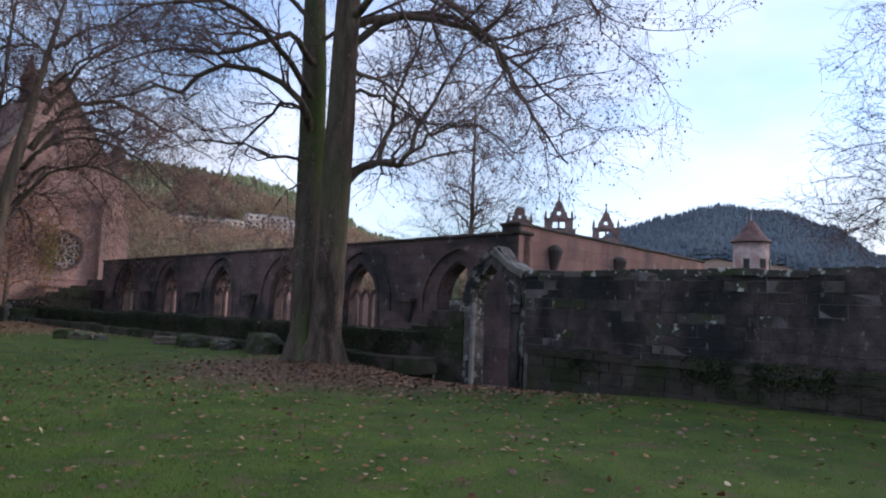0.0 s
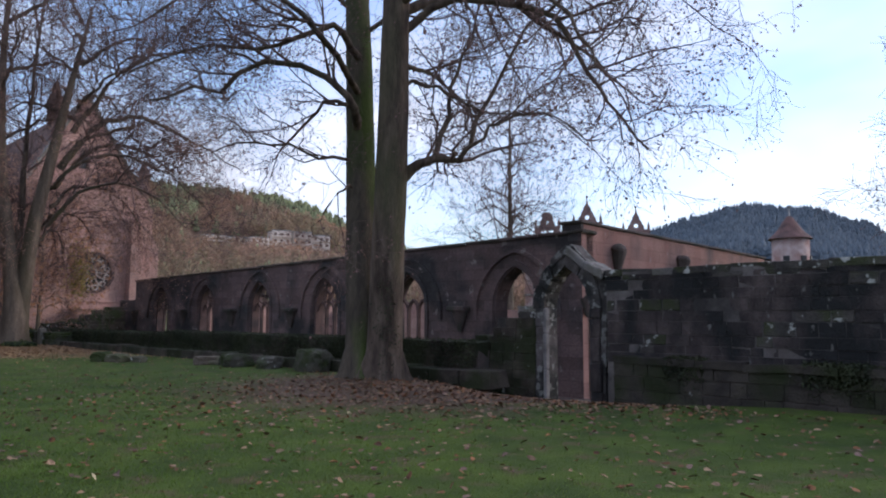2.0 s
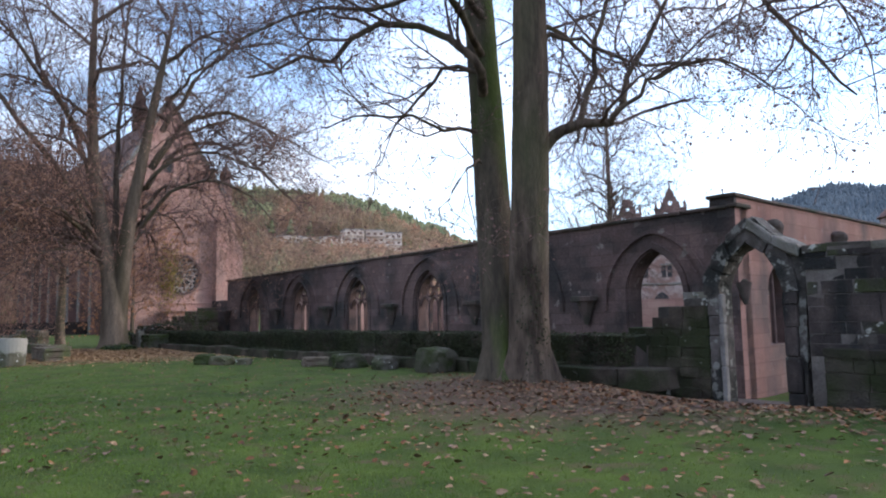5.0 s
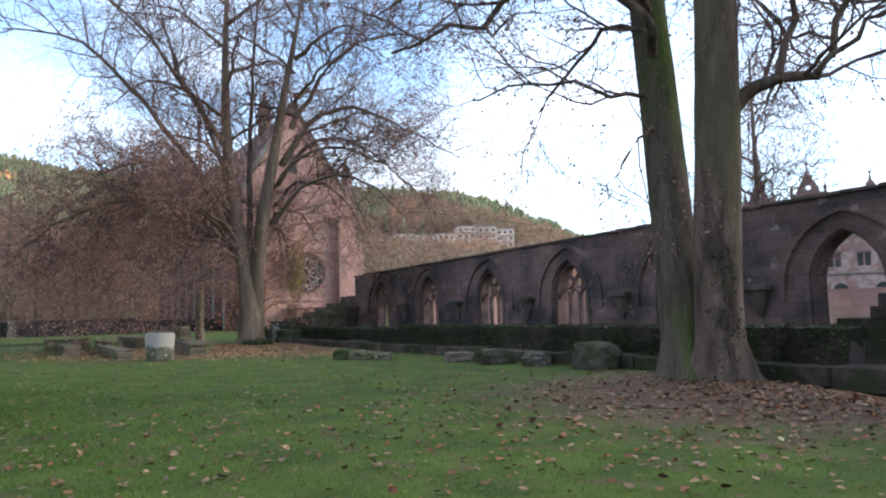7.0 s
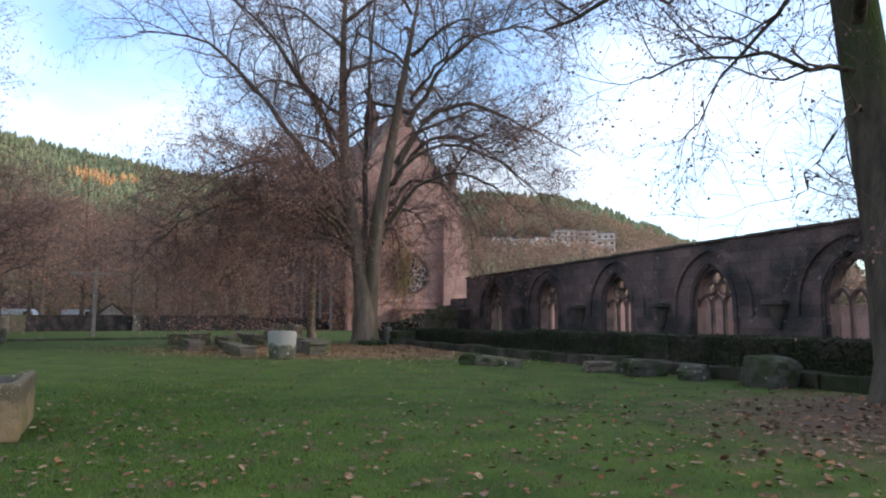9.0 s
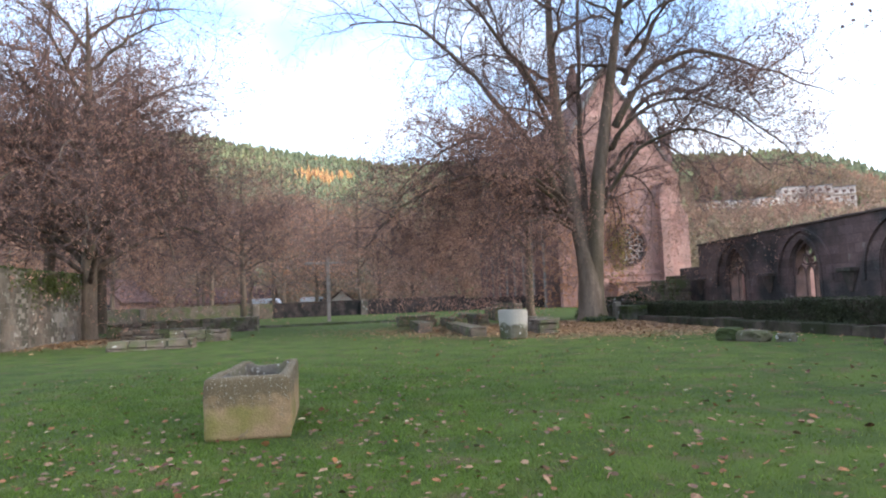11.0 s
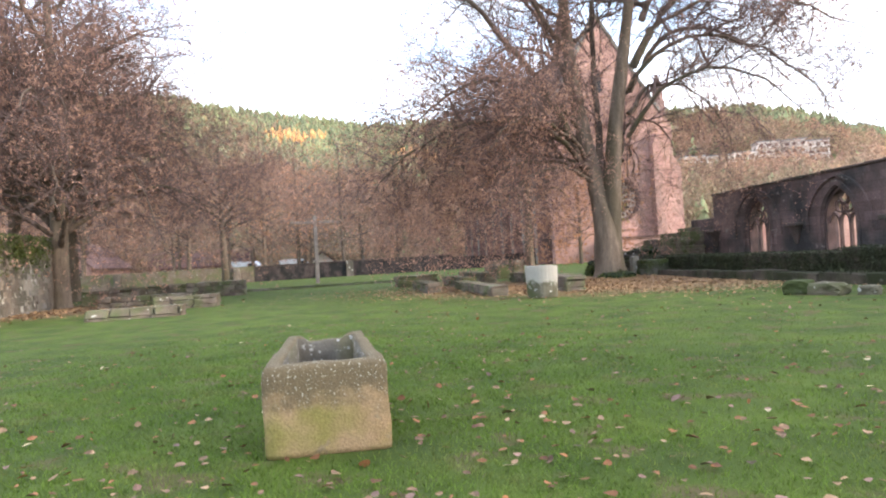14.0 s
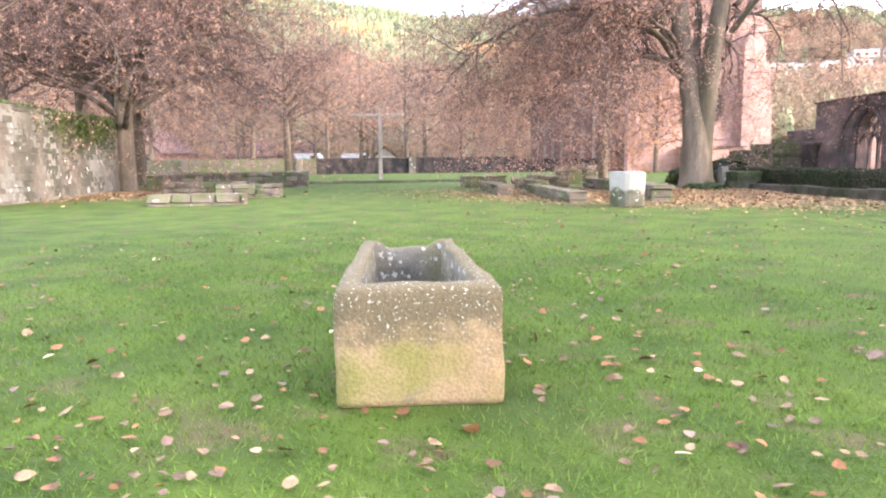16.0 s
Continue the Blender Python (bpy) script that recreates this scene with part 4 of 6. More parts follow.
# the twin-stemmed tree before the gate
def twin_tree():
    root = thing("tree", "tall twin-stemmed tree, mossy bark, few withered leaves", "tree", pose(-3.0, 18.3, 0.05))
    part("trunk", trunk_mesh([(-0.04, 0.12, -0.25), (0.02, -0.14, 2.2), (0.12, -0.42, 4.4), (0.19, -0.6, 6.5), (0.3, -0.75, 11), (0.6, -0.5, 16), (0.7, -0.3, 20)], [0.43, 0.41, 0.39, 0.365, 0.29, 0.16, 0.05], 3, sides=30, flare=1.05, ridge=0.035), M_BARK, root, smooth=True)
    part("trunk", trunk_mesh([(-0.6, 0.3, -0.25), (-0.68, 0.48, 2.5), (-0.84, 1.0, 6.0), (-0.98, 1.35, 8.5), (-1.15, 1.55, 12), (-1.3, 1.5, 15.5), (-1.5, 1.4, 19)], [0.4, 0.39, 0.375, 0.36, 0.28, 0.16, 0.05], 8, sides=30, flare=1.0, ridge=0.035), M_BARK_MOSS, root, smooth=True)
    rng = random.Random(2)
    pts = []
    for _ in range(420):
        a, z = rng.gauss(-1.3, 0.5), rng.uniform(0.1, 2.4)
        r = 0.43 - 0.012 * z + 0.35 * math.exp(-z / 0.45)
        if noise.noise(Vector((a * 1.5, z * 0.8, 4))) > -0.1:
            pts.append((0.0 + r * math.cos(a), -0.12 * z + 0.1 + r * math.sin(a), z))
    tagged(part("ivy", leaves_mesh("ivy", pts, 0.05, M_HEDGE, 21, droop=0.6), None, root, "dark ivy climbing the trunk"), kind="stuff")
    t = Tree(11, {2: 9, 3: 8, 4: 6}, droop=0.16, top=12.5, steps=(6, 4, 2), thick=0.85)
    L, R = -0.9, 0.18
    t.limb([(L, 0.95, 6.3), (-0.85, 0.2, 6.75), (-1.5, 0.0, 7.5), (-3.1, -0.3, 7.9), (-4.1, -0.4, 7.0), (-4.8, -0.3, 7.15), (-6.2, 0, 6.9)], 0.13, 0.03)
    t.limb([(L, 0.95, 5.5), (-1.7, 0.0, 5.5), (-3.2, -0.5, 5.7), (-4.4, -0.6, 5.5)], 0.06, 0.015)
    t.limb([(L, 0.95, 6.2), (-1.0, 0.8, 6.9), (-1.8, 1.2, 7.2), (-2.8, 1.5, 6.4), (-3.5, 1.7, 5.6)], 0.09, 0.02)
    t.limb([(L, 0.95, 8.4), (-1.5, 0.1, 8.9), (-2.7, -0.5, 8.1), (-4.2, -0.9, 8.0), (-6.0, -1.2, 7.2)], 0.11, 0.02)
    t.limb([(L, 0.95, 4.9), (-1.1, 0.2, 4.7), (-1.7, 0.1, 3.9), (-2.1, 0.1, 3.2)], 0.04, 0.012)
    t.limb([(L, 0.95, 7.4), (-1.6, -1.0, 8.3), (-2.6, -2.0, 8.8), (-4.2, -2.6, 8.4), (-5.2, -2.8, 7.6)], 0.1, 0.02)
    t.limb([(0.14, -0.45, 4.55), (0.55, -0.35, 5.02), (0.9, -0.3, 5.32), (1.25, -0.35, 5.42), (1.75, -0.4, 5.3), (2.1, -0.4, 6.0), (2.7, -0.5, 7.2), (3.5, -0.7, 8.6)], 0.17, 0.03)
    t.limb([(1.2, -0.35, 5.4), (1.5, -0.3, 6.7), (2.05, 0.0, 8.5), (2.6, 0.3, 10.5)], 0.08, 0.02)
    t.limb([(1.75, -0.4, 5.3), (2.3, -0.7, 5.8), (3.0, -1.0, 6.2), (4.0, -1.3, 6.1), (4.9, -1.6, 5.4)], 0.06, 0.015)
    t.limb([(R, -0.6, 7.0), (0.9, -0.4, 7.2), (1.5, -0.5, 6.9), (2.5, -0.8, 6.3), (3.6, -1.2, 6.2)], 0.07, 0.015)
    t.limb([(R, -0.66, 8.3), (1.6, -0.6, 9.2), (3.9, -1.0, 8.6), (4.6, -1.3, 7.4), (5.2, -1.5, 6.3), (6.0, -1.7, 5.3)], 0.13, 0.02, 14)
    t.limb([(R, -0.68, 8.8), (2.4, 0.5, 9.9), (3.8, 0.8, 9.3), (5.4, 1.0, 8.3), (6.4, 1.0, 7.2)], 0.12, 0.02)
    t.limb([(R, -0.68, 9.0), (1.6, -2.0, 9.6), (2.8, -3.2, 8.6), (3.8, -4.2, 7.2), (4.3, -4.6, 6.0)], 0.12, 0.02)
    t.limb([(R, -0.62, 7.7), (0.6, 1.6, 8.4), (1.6, 3.2, 8.2), (2.6, 4.4, 7.2)], 0.1, 0.02)
    t.limb([(R, -0.7, 9.6), (2.6, -1.4, 11.0), (4.6, -2.2, 10.6), (6.0, -2.6, 9.4), (6.6, -2.7, 8.2)], 0.12, 0.02)
    rng = random.Random(4)
    auto_limbs(t, rng, 9, 18, 11, 6.0, 0.5, 0.11, L - 0.2, 1.45)
    auto_limbs(t, rng, 9.5, 19, 11, 5.6, 0.5, 0.11, 0.35, -0.65)
    t.finish(root, M_BARK, [("withered_leaves", M_LEAF_PURPLE, 15000, 0.06, 0.6, every)])


twin_tree()


# the broad tree by the low wall's end
def broad_tree():
    m = pose(-23.2, 34.9, 0.08, 0, 0, 40)
    root = thing("tree", "broad bare tree with pale forked trunk among fallen leaves", "tree", m)
    part("trunk", trunk_mesh([(0, 0, -0.2), (0.0, 0, 1.2), (-0.05, 0, 2.4), (-0.25, 0.1, 3.8), (-0.7, 0.3, 6.5), (-1.1, 0.3, 10), (-1.2, 0.4, 15), (-1.0, 0.4, 21)], [0.66, 0.6, 0.5, 0.4, 0.33, 0.26, 0.16, 0.05], 13, flare=0.35), M_BARK_PALE, root, smooth=True)
    part("trunk", trunk_mesh([(0.2, 0, 0.2), (0.2, 0, 1.6), (0.3, -0.1, 3.4), (0.55, -0.2, 6.2), (1.1, -0.2, 9.4), (1.7, -0.3, 13), (2.6, -0.3, 18)], [0.4, 0.42, 0.38, 0.33, 0.27, 0.19, 0.05], 14, flare=0.0), M_BARK_PALE, root, smooth=True)
    t = Tree(23, {2: 10, 3: 7.5, 4: 4.5}, droop=0.1, top=17, reach=1.35, steps=(6, 3, 1), thick=0.75)
    t.limb([(0.1, 0, 3.4), (0.0, 0.4, 6), (0.1, 0.8, 10), (0.3, 1.0, 15), (0.6, 1.0, 20)], 0.22, 0.04, 14)
    t.limb([(-0.5, 0.1, 4.4), (-1.6, -0.3, 6.5), (-2.5, -0.6, 8.2), (-4.2, -0.9, 10.5), (-6.1, -1.2, 12.6), (-7.8, -1.2, 14), (-10.6, -1.0, 14.3)], 0.24, 0.03, 16)
    t.limb([(-1.0, 0.3, 8), (-2.0, 0.6, 11), (-3.5, 1.0, 14), (-4.6, 1.2, 18)], 0.15, 0.03)
    t.limb([(-1.2, 0.3, 10), (-3.4, -0.8, 12.8), (-6.0, -2.0, 15.5), (-9.0, -2.6, 17.0)], 0.15, 0.02)
    t.limb([(1.5, -0.2, 9), (3.4, -0.4, 11.7), (5.6, -0.6, 12.2), (8.3, -0.8, 11.3), (11.3, -1.0, 9.8)], 0.2, 0.02, 15)
    t.limb([(1.3, -0.2, 8), (2.8, 0.6, 10.2), (5.0, 1.2, 11.0), (7.6, 1.6, 10.0), (9.6, 1.8, 8.2)], 0.15, 0.02)
    t.limb([(2.0, -0.2, 11), (4.0, -1.2, 14.4), (6.6, -2.0, 16), (9.8, -2.4, 15.6)], 0.15, 0.02)
    t.limb([(1.1, -0.2, 6), (2.2, -1.4, 7.6), (3.8, -2.6, 8.2), (5.6, -3.4, 7.4), (6.8, -3.8, 6.0)], 0.12, 0.02)
    # low drooping branches
    low = Tree(31, {2: 11, 3: 8, 4: 5}, droop=0.3, top=30, reach=1.3, steps=(6, 3, 1))
    low.levels, low.tips = t.levels, []
    low.limb([(-0.3, 0.1, 4.2), (-1.6, 0.2, 5.1), (-3.2, 0.3, 5.3), (-5.0, 0.4, 4.6), (-6.4, 0.4, 3.2)], 0.12, 0.02)
    low.limb([(-0.6, 0.3, 5.4), (-2.0, 1.6, 6.6), (-4.2, 2.8, 7.0), (-6.4, 3.6, 6.2), (-7.8, 4.0, 4.4)], 0.12, 0.02)
    low.limb([(-0.8, 0.3, 6.5), (-2.4, -0.6, 8.0), (-5.0, -1.2, 8.6), (-7.4, -1.6, 7.4), (-8.8, -1.8, 5.8)], 0.13, 0.02)
    low.limb([(-0.7, 0.3, 6.0), (-1.2, 2.4, 7.0), (-2.0, 4.2, 7.2), (-2.6, 6.0, 5.8)], 0.12, 0.02)
    low.limb([(0.8, -0.1, 5.0), (1.4, 1.6, 6.0), (2.2, 3.4, 6.0), (2.8, 4.8, 4.6)], 0.11, 0.02)
    low.limb([(-0.5, 0.1, 5.0), (-2.0, -1.6, 6.2), (-3.8, -3.0, 6.6), (-5.2, -4.0, 5.2)], 0.11, 0.02)
    low.limb([(1.2, -0.2, 7.0), (2.4, 0.5, 8.3), (4.0, 1.0, 8.4), (5.5, 1.2, 7.2), (6.3, 1.3, 5.6)], 0.11, 0.02)
    low.limb([(0.6, -0.1, 5.6), (1.6, 0.4, 6.8), (2.8, 0.7, 6.6), (3.6, 0.8, 5.2)], 0.09, 0.02)
    low.limb([(-0.9, 0.3, 8.5), (-2.2, 0.8, 10.2), (-4.0, 1.2, 10.4), (-5.6, 1.4, 9.0)], 0.11, 0.02)
    rng = random.Random(8)
    auto_limbs(t, rng, 10, 19, 8, 7.5, 0.6, 0.13, -1.1, 0.3)
    auto_limbs(t, rng, 10, 17, 8, 7.0, 0.6, 0.13, 2.2, -0.2)
    # long boughs that arch out and hang to head height on the side of the lawn
    low.limb([(-0.4, 0.1, 4.6), (-2.2, -0.8, 6.2), (-4.6, -1.4, 6.8), (-7.2, -1.8, 6.2), (-9.2, -2.0, 4.8), (-10.2, -2.1, 3.6)], 0.14, 0.02, 14)
    low.limb([(-0.5, 0.2, 5.6), (-2.6, 0.9, 7.4), (-5.4, 1.4, 8.0), (-8.2, 1.7, 7.0), (-9.8, 1.9, 5.4)], 0.13, 0.02, 14)
    low.limb([(-0.2, 0.1, 3.9), (-1.4, -0.6, 4.7), (-3.0, -1.0, 4.6), (-4.6, -1.3, 3.4), (-5.4, -1.4, 2.4)], 0.1, 0.02)
    low.limb([(-0.3, 0.2, 4.8), (-1.8, 1.5, 5.6), (-3.6, 2.4, 5.4), (-5.0, 3.0, 4.0)], 0.1, 0.02)
    low.limb([(0.9, -0.2, 7.6), (2.6, -0.8, 9.6), (5.2, -1.2, 9.8), (7.8, -1.4, 8.4), (9.2, -1.5, 6.6)], 0.13, 0.02, 14)
    low_tips = low.tips
    t.finish(root, M_BARK, [("withered_leaves", M_LEAF_PURPLE, 16000, 0.07, 0.5, every)])
    pick = [rng.choice(low_tips) + Vector((rng.gauss(0, 0.12), rng.gauss(0, 0.12), rng.gauss(-0.1, 0.12))) for _ in range(84000)]
    tagged(part("hanging_leaves", leaves_mesh("hanging_leaves", pick, 0.07, M_LEAF_DRY, 5, droop=0.6), None, root), kind="stuff")


broad_tree()


def leafy_tree(m, seed, height=19.0, label="", lean=0.0, leaf=M_LEAF_DRY, leaves=16000, crown=7.5, low=3.0, r=0.42, leaf_size=0.13, counts=None, limbs=20, group="", hang=0, twig=M_TWIG, thick=1.0):
    root = thing("tree", label, "tree", m, group)
    rng = random.Random(seed)
    part("trunk", trunk_mesh([(0, 0, -0.2), (lean * 0.1, 0, 2), (lean * 0.3, 0.1, height * 0.3), (lean * 0.6, 0.1, height * 0.6), (lean, 0, height)], [r, r * 0.88, r * 0.75, r * 0.5, 0.04], seed, sides=14, flare=0.3), M_BARK_PALE, root, smooth=True)
    t = Tree(seed, counts or {2: 7, 3: 6, 4: 4}, droop=0.14, top=height, reach=1.5, steps=(5, 3, 1), thick=thick)
    auto_limbs(t, rng, low, height * 0.55, limbs * 2 // 3, crown, 0.55, r * 0.38, lean * 0.3, 0.05, arch=0.3)
    auto_limbs(t, rng, height * 0.45, height * 0.92, limbs - limbs * 2 // 3, crown * 0.85, 0.75, r * 0.3, lean * 0.6, 0.05, arch=0.1)
    if hang:
        auto_limbs(t, rng, low + 2.6, low + 7.0, hang, crown, 0.5, r * 0.3, lean * 0.2, 0.05, arch=0.62)
    t.finish(root, M_BARK, [("withered_leaves", leaf, leaves, leaf_size, 0.3, every)] if leaves else [], sides=(6, 4, 3, 3), twig=twig)
    return root


ta = leafy_tree(pose(-45.6, 21.4, 0), 41, 18.5, "brown-leaved autumn tree standing by the rubble wall", crown=9.5, low=2.6, r=0.5, leaves=90000, leaf_size=0.078, limbs=36, hang=12, counts={2: 8, 3: 6, 4: 3})
tb = leafy_tree(pose(-33.9, 45.5, 0), 42, 13.0, "smaller autumn tree with drooping brown leaves", crown=5.5, low=4.0, r=0.3, leaves=20000, leaf_size=0.075, limbs=18, counts={2: 8, 3: 6, 4: 3})
copy_thing(tb, pose(-60.0, 20.0, 0, 0, 0, 130)).scale = (1.35, 1.35, 1.35)
copy_thing(tb, pose(-54.0, 25.5, 0, 0, 0, 250)).scale = (1.15, 1.15, 1.15)
copy_thing(tb, pose(*W(-70, -9, 0.3), 0, 0, 80))
copy_thing(tb, pose(-52.9, 21.9, 0, 0, 0, 300)).scale = (1.35, 1.35, 1.4)
# small tree before the church, rust and yellow
small = leafy_tree(pose(*W(-70.0, 21.2, 0)), 46, 12.0, "small rust and yellow leaved tree before the church", leaves=17000, crown=3.0, low=1.4, r=0.18, leaf=M_LEAF_RUSTY, leaf_size=0.12, limbs=20, counts={2: 7, 3: 4, 4: 2})
rng = random.Random(47)
pick = [PLAN.to_3x3() @ Vector((0.6 + rng.gauss(0, 0.5), 2.9 + rng.gauss(0, 0.5), 5.6 + rng.gauss(0, 1.2))) for _ in range(1500)]
tagged(part("yellow_leaves", leaves_mesh("yellow_leaves", pick, 0.19, M_LEAF_YELLOW, 6, droop=0.4), None, small, "yellow leaves on one side"), kind="stuff")
# slim bare tree in the cloister garth, and one beyond the precinct wall
slim = leafy_tree(pose(1.9, 47.0, 0), 43, 16.0, "slim bare tree rising behind the cloister", leaves=1800, thick=1.3, crown=3.1, low=4.0, r=0.26, leaf=M_LEAF_PURPLE, leaf_size=0.1, limbs=21, counts={2: 8, 3: 5, 4: 3.5})
leafy_tree(pose(24.9, 30.0, 0), 44, 17.0, "bare tree with fine twigs beyond the precinct wall", leaves=7000, thick=1.6, crown=7.0, low=4.5, r=0.3, leaf=M_LEAF_PURPLE, leaf_size=0.08, limbs=20, counts={2: 8, 3: 6, 4: 5})
# a row of autumn trees along the far edge of the grounds
fa = leafy_tree(pose(*W(-92, -4, 0.3)), 51, 16.0, "rust-brown autumn tree at the edge of the grounds", leaves=3000, crown=5.0, low=3.0, r=0.24, leaf_size=0.12, limbs=18, leaf=M_LEAF_RUST, counts={2: 6, 3: 5, 4: 1}, twig=M_TWIG_LIT, group="autumn trees at the far edge")
fb = leafy_tree(pose(*W(-95, -12, 0.3)), 52, 14.0, "rust-brown autumn tree at the edge of the grounds", leaves=2200, crown=4.6, low=2.4, r=0.22, leaf_size=0.11, limbs=17, leaf=M_LEAF_RUST, counts={2: 6, 3: 5, 4: 1}, twig=M_TWIG_LIT, group="autumn trees at the far edge")
rng = random.Random(77)
for i in range(20):
    u, v = -rng.choice((86, 90, 96, 104, 114)) - rng.uniform(0, 4), -56 + 3.4 * i + rng.uniform(-1.5, 1.5)
    s = rng.uniform(0.75, 1.25)
    p = W(u, v)
    o = copy_thing((fa, fb)[i % 2], pose(p.x, p.y, ground_z(p.x, p.y) - 0.1, 0, 0, rng.uniform(0, 360)))
    o.scale = (s, s, s)


# ---- church beyond the cloister ----
def church():
    root = thing("church", "red sandstone gothic church with rose window and steep gable", "church", at(-75.9, 26.8, 0, 90))
    rx, rz, rr, ax = 0.95, 6.05, 2.1, -0.5
    bm = bmnew()
    circ = [(rx + rr * math.cos(a), rz + rr * math.sin(a)) for a in [math.pi / 2 + math.pi * i / 14 for i in range(15)]]
    prism(bm, [(-5.4, -0.6), (rx, -0.6)] + circ[::-1] + [(rx, 24.3 - (rx - ax) * 1.62), (ax, 24.0), (-5.4, 14.8)], 0, 0.9)
    circ = [(rx + rr * math.cos(a), rz + rr * math.sin(a)) for a in [math.pi / 2 - math.pi * i / 14 for i in range(15)]]
    prism(bm, [(5.4, -0.6), (rx, -0.6)] + circ[::-1] + [(rx, 24.3 - (rx - ax) * 1.62), (5.4, 14.8)], 0, 0.9)
    part("facade", bm, M_PINK, root)
    # rose window: rim, spokes, small ring and glass
    rose = thing_part("rose_window", root)
    ring = lambda r: [(rx + r * math.cos(2 * math.pi * i / 40), rz + r * math.sin(2 * math.pi * i / 40)) for i in range(40)]
    bm = bmnew()
    strip(bm, ring(1.86), ring(2.14), -0.1, 0.4, True)
    rim = part("rim", bm, M_TRACERY, rose)
    bm = bmnew()
    strip(bm, ring(0.42), ring(0.55), 0.15, 0.4, True)
    part("hub_ring", bm, M_SPOKE, rose)
    for i in range(12):
        a = 2 * math.pi * i / 12
        bm = bmnew()
        box(bm, 0.5, 1.5, 0.15, 0.38, -0.05, 0.05)
        bmesh.ops.rotate(bm, cent=(0, 0, 0), matrix=Matrix.Rotation(-a, 3, "Y"), verts=bm.verts)
        bmesh.ops.translate(bm, vec=(rx, 0, rz), verts=bm.verts)
        part("spoke", bm, M_SPOKE, rose)
        a += math.pi / 12
        cx, cz = rx + 1.56 * math.cos(a), rz + 1.56 * math.sin(a)
        bm = bmnew()
        rg = lambda r: [(cx + r * math.cos(2 * math.pi * k / 12), cz + r * math.sin(2 * math.pi * k / 12)) for k in range(12)]
        strip(bm, rg(0.2), rg(0.3), 0.15, 0.38, True)
        part("foil", bm, M_SPOKE, rose)
    bm = bmnew()
    prism(bm, ring(2.1), 0.42, 0.46)
    part("pane", bm, M_GLASSY, rose)
    # string courses, gable coping and lancets
    for z in (3.0, 9.4):
        bm = bmnew()
        box(bm, -5.4, 5.4, -0.12, 0.02, z, z + 0.22, 0.04)
        part("string_course", bm, M_PINK, root)
    for s in (-1, 1):
        bm = bmnew()
        prism(bm, [(s * 5.7, 14.5), (s * 5.7, 15.0), (ax, 24.6), (ax, 24.05)], -0.15, 1.05)
        part("gable_coping", bm, M_PALE, root)
    for x0, z0 in ((-0.5, 16.6),):
        bm = bmnew()
        arch_band(bm, 0.28, 0.48, z0 + 1.4, z0 + 1.9, z0 + 2.2, z0, -0.08, 0.02, x0)
        part("lancet_frame", bm, M_TRACERY, root)
        bm = bmnew()
        prism(bm, [(x0 - 0.28, z0)] + pointed(0.28, z0 + 1.4, z0 + 1.9, 5, x0) + [(x0 + 0.28, z0)], -0.02, 0.02)
        part("lancet_pane", bm, M_DARK, root)
    # stepped corner buttresses with pinnacles
    for s in (-1, 1):
        bm = bmnew()
        ow, mw, iw = (7.7, 6.9, 5.5) if s > 0 else (5.9, 5.7, 5.5)
        prism(bm, [(s * 5.4, -0.6), (s * ow, -0.6), (s * ow, 9.0), (s * mw, 10.2), (s * mw, 13.2), (s * (iw + 0.5), 14.4), (s * 5.4, 14.8)], 0.05, 1.0)
        part("buttress", bm, M_PINK, root)
        if s < 0:
            continue
        bm = bmnew()
        prism(bm, [(s * 4.3, -0.6), (s * 5.3, -0.6), (s * 5.3, 11.2), (s * 4.8, 12.4), (s * 4.3, 11.2)], -1.0, 0.02)
        part("buttress", bm, M_PINK, root)
        bm = bmnew()
        box(bm, s * 5.95 - 0.5, s * 5.95 + 0.5, 0.1, 1.1, 14.3, 15.8, 0.05)
        bmesh.ops.create_cone(bm, cap_ends=True, segments=8, radius1=0.55, radius2=0.55, depth=1.2, matrix=Matrix.Translation((s * 5.95, 0.6, 16.3)))
        bmesh.ops.create_cone(bm, cap_ends=True, segments=8, radius1=0.85, radius2=0.1, depth=1.4, matrix=Matrix.Translation((s * 5.95, 0.6, 17.6)))
        bmesh.ops.create_icosphere(bm, subdivisions=1, radius=0.16, matrix=Matrix.Translation((s * 5.95, 0.6, 18.4)))
        part("pinnacle", bm, M_GABLE, root)
    # nave: side wall and buttresses, their shade put into a darker colour
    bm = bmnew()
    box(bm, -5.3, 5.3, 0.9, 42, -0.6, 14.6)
    part("nave_wall", bm, M_NAVE_SHADE, root)
    bm = bmnew()
    prism(bm, [(-5.8, 14.4), (5.8, 14.4), (ax, 23.7)], 0.95, 42.2)
    part("roof", bm, M_ROOF, root)
    for k in range(9):
        y = 2.5 + k * 4.4
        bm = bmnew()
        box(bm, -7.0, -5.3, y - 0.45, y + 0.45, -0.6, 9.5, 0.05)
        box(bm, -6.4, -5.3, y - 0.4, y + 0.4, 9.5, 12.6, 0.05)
        part("buttress", bm, M_NAVE_SHADE, root)
        bm = bmnew()
        box(bm, -7.06, -6.95, y - 0.35, y + 0.35, 0.2, 9.2, 0.02)
        part("buttress_face", bm, M_PALE, root)
        if k < 8:
            bm = bmnew()
            box(bm, -5.36, -5.25, y + 1.6, y + 2.8, 3.6, 10.4, 0.02)
            part("nave_window", bm, M_DARK, root)
    # ridge turret
    bm = bmnew()
    bmesh.ops.create_cone(bm, cap_ends=True, segments=8, radius1=0.85, radius2=0.8, depth=2.2, matrix=Matrix.Translation((ax, 9.5, 24.2)))
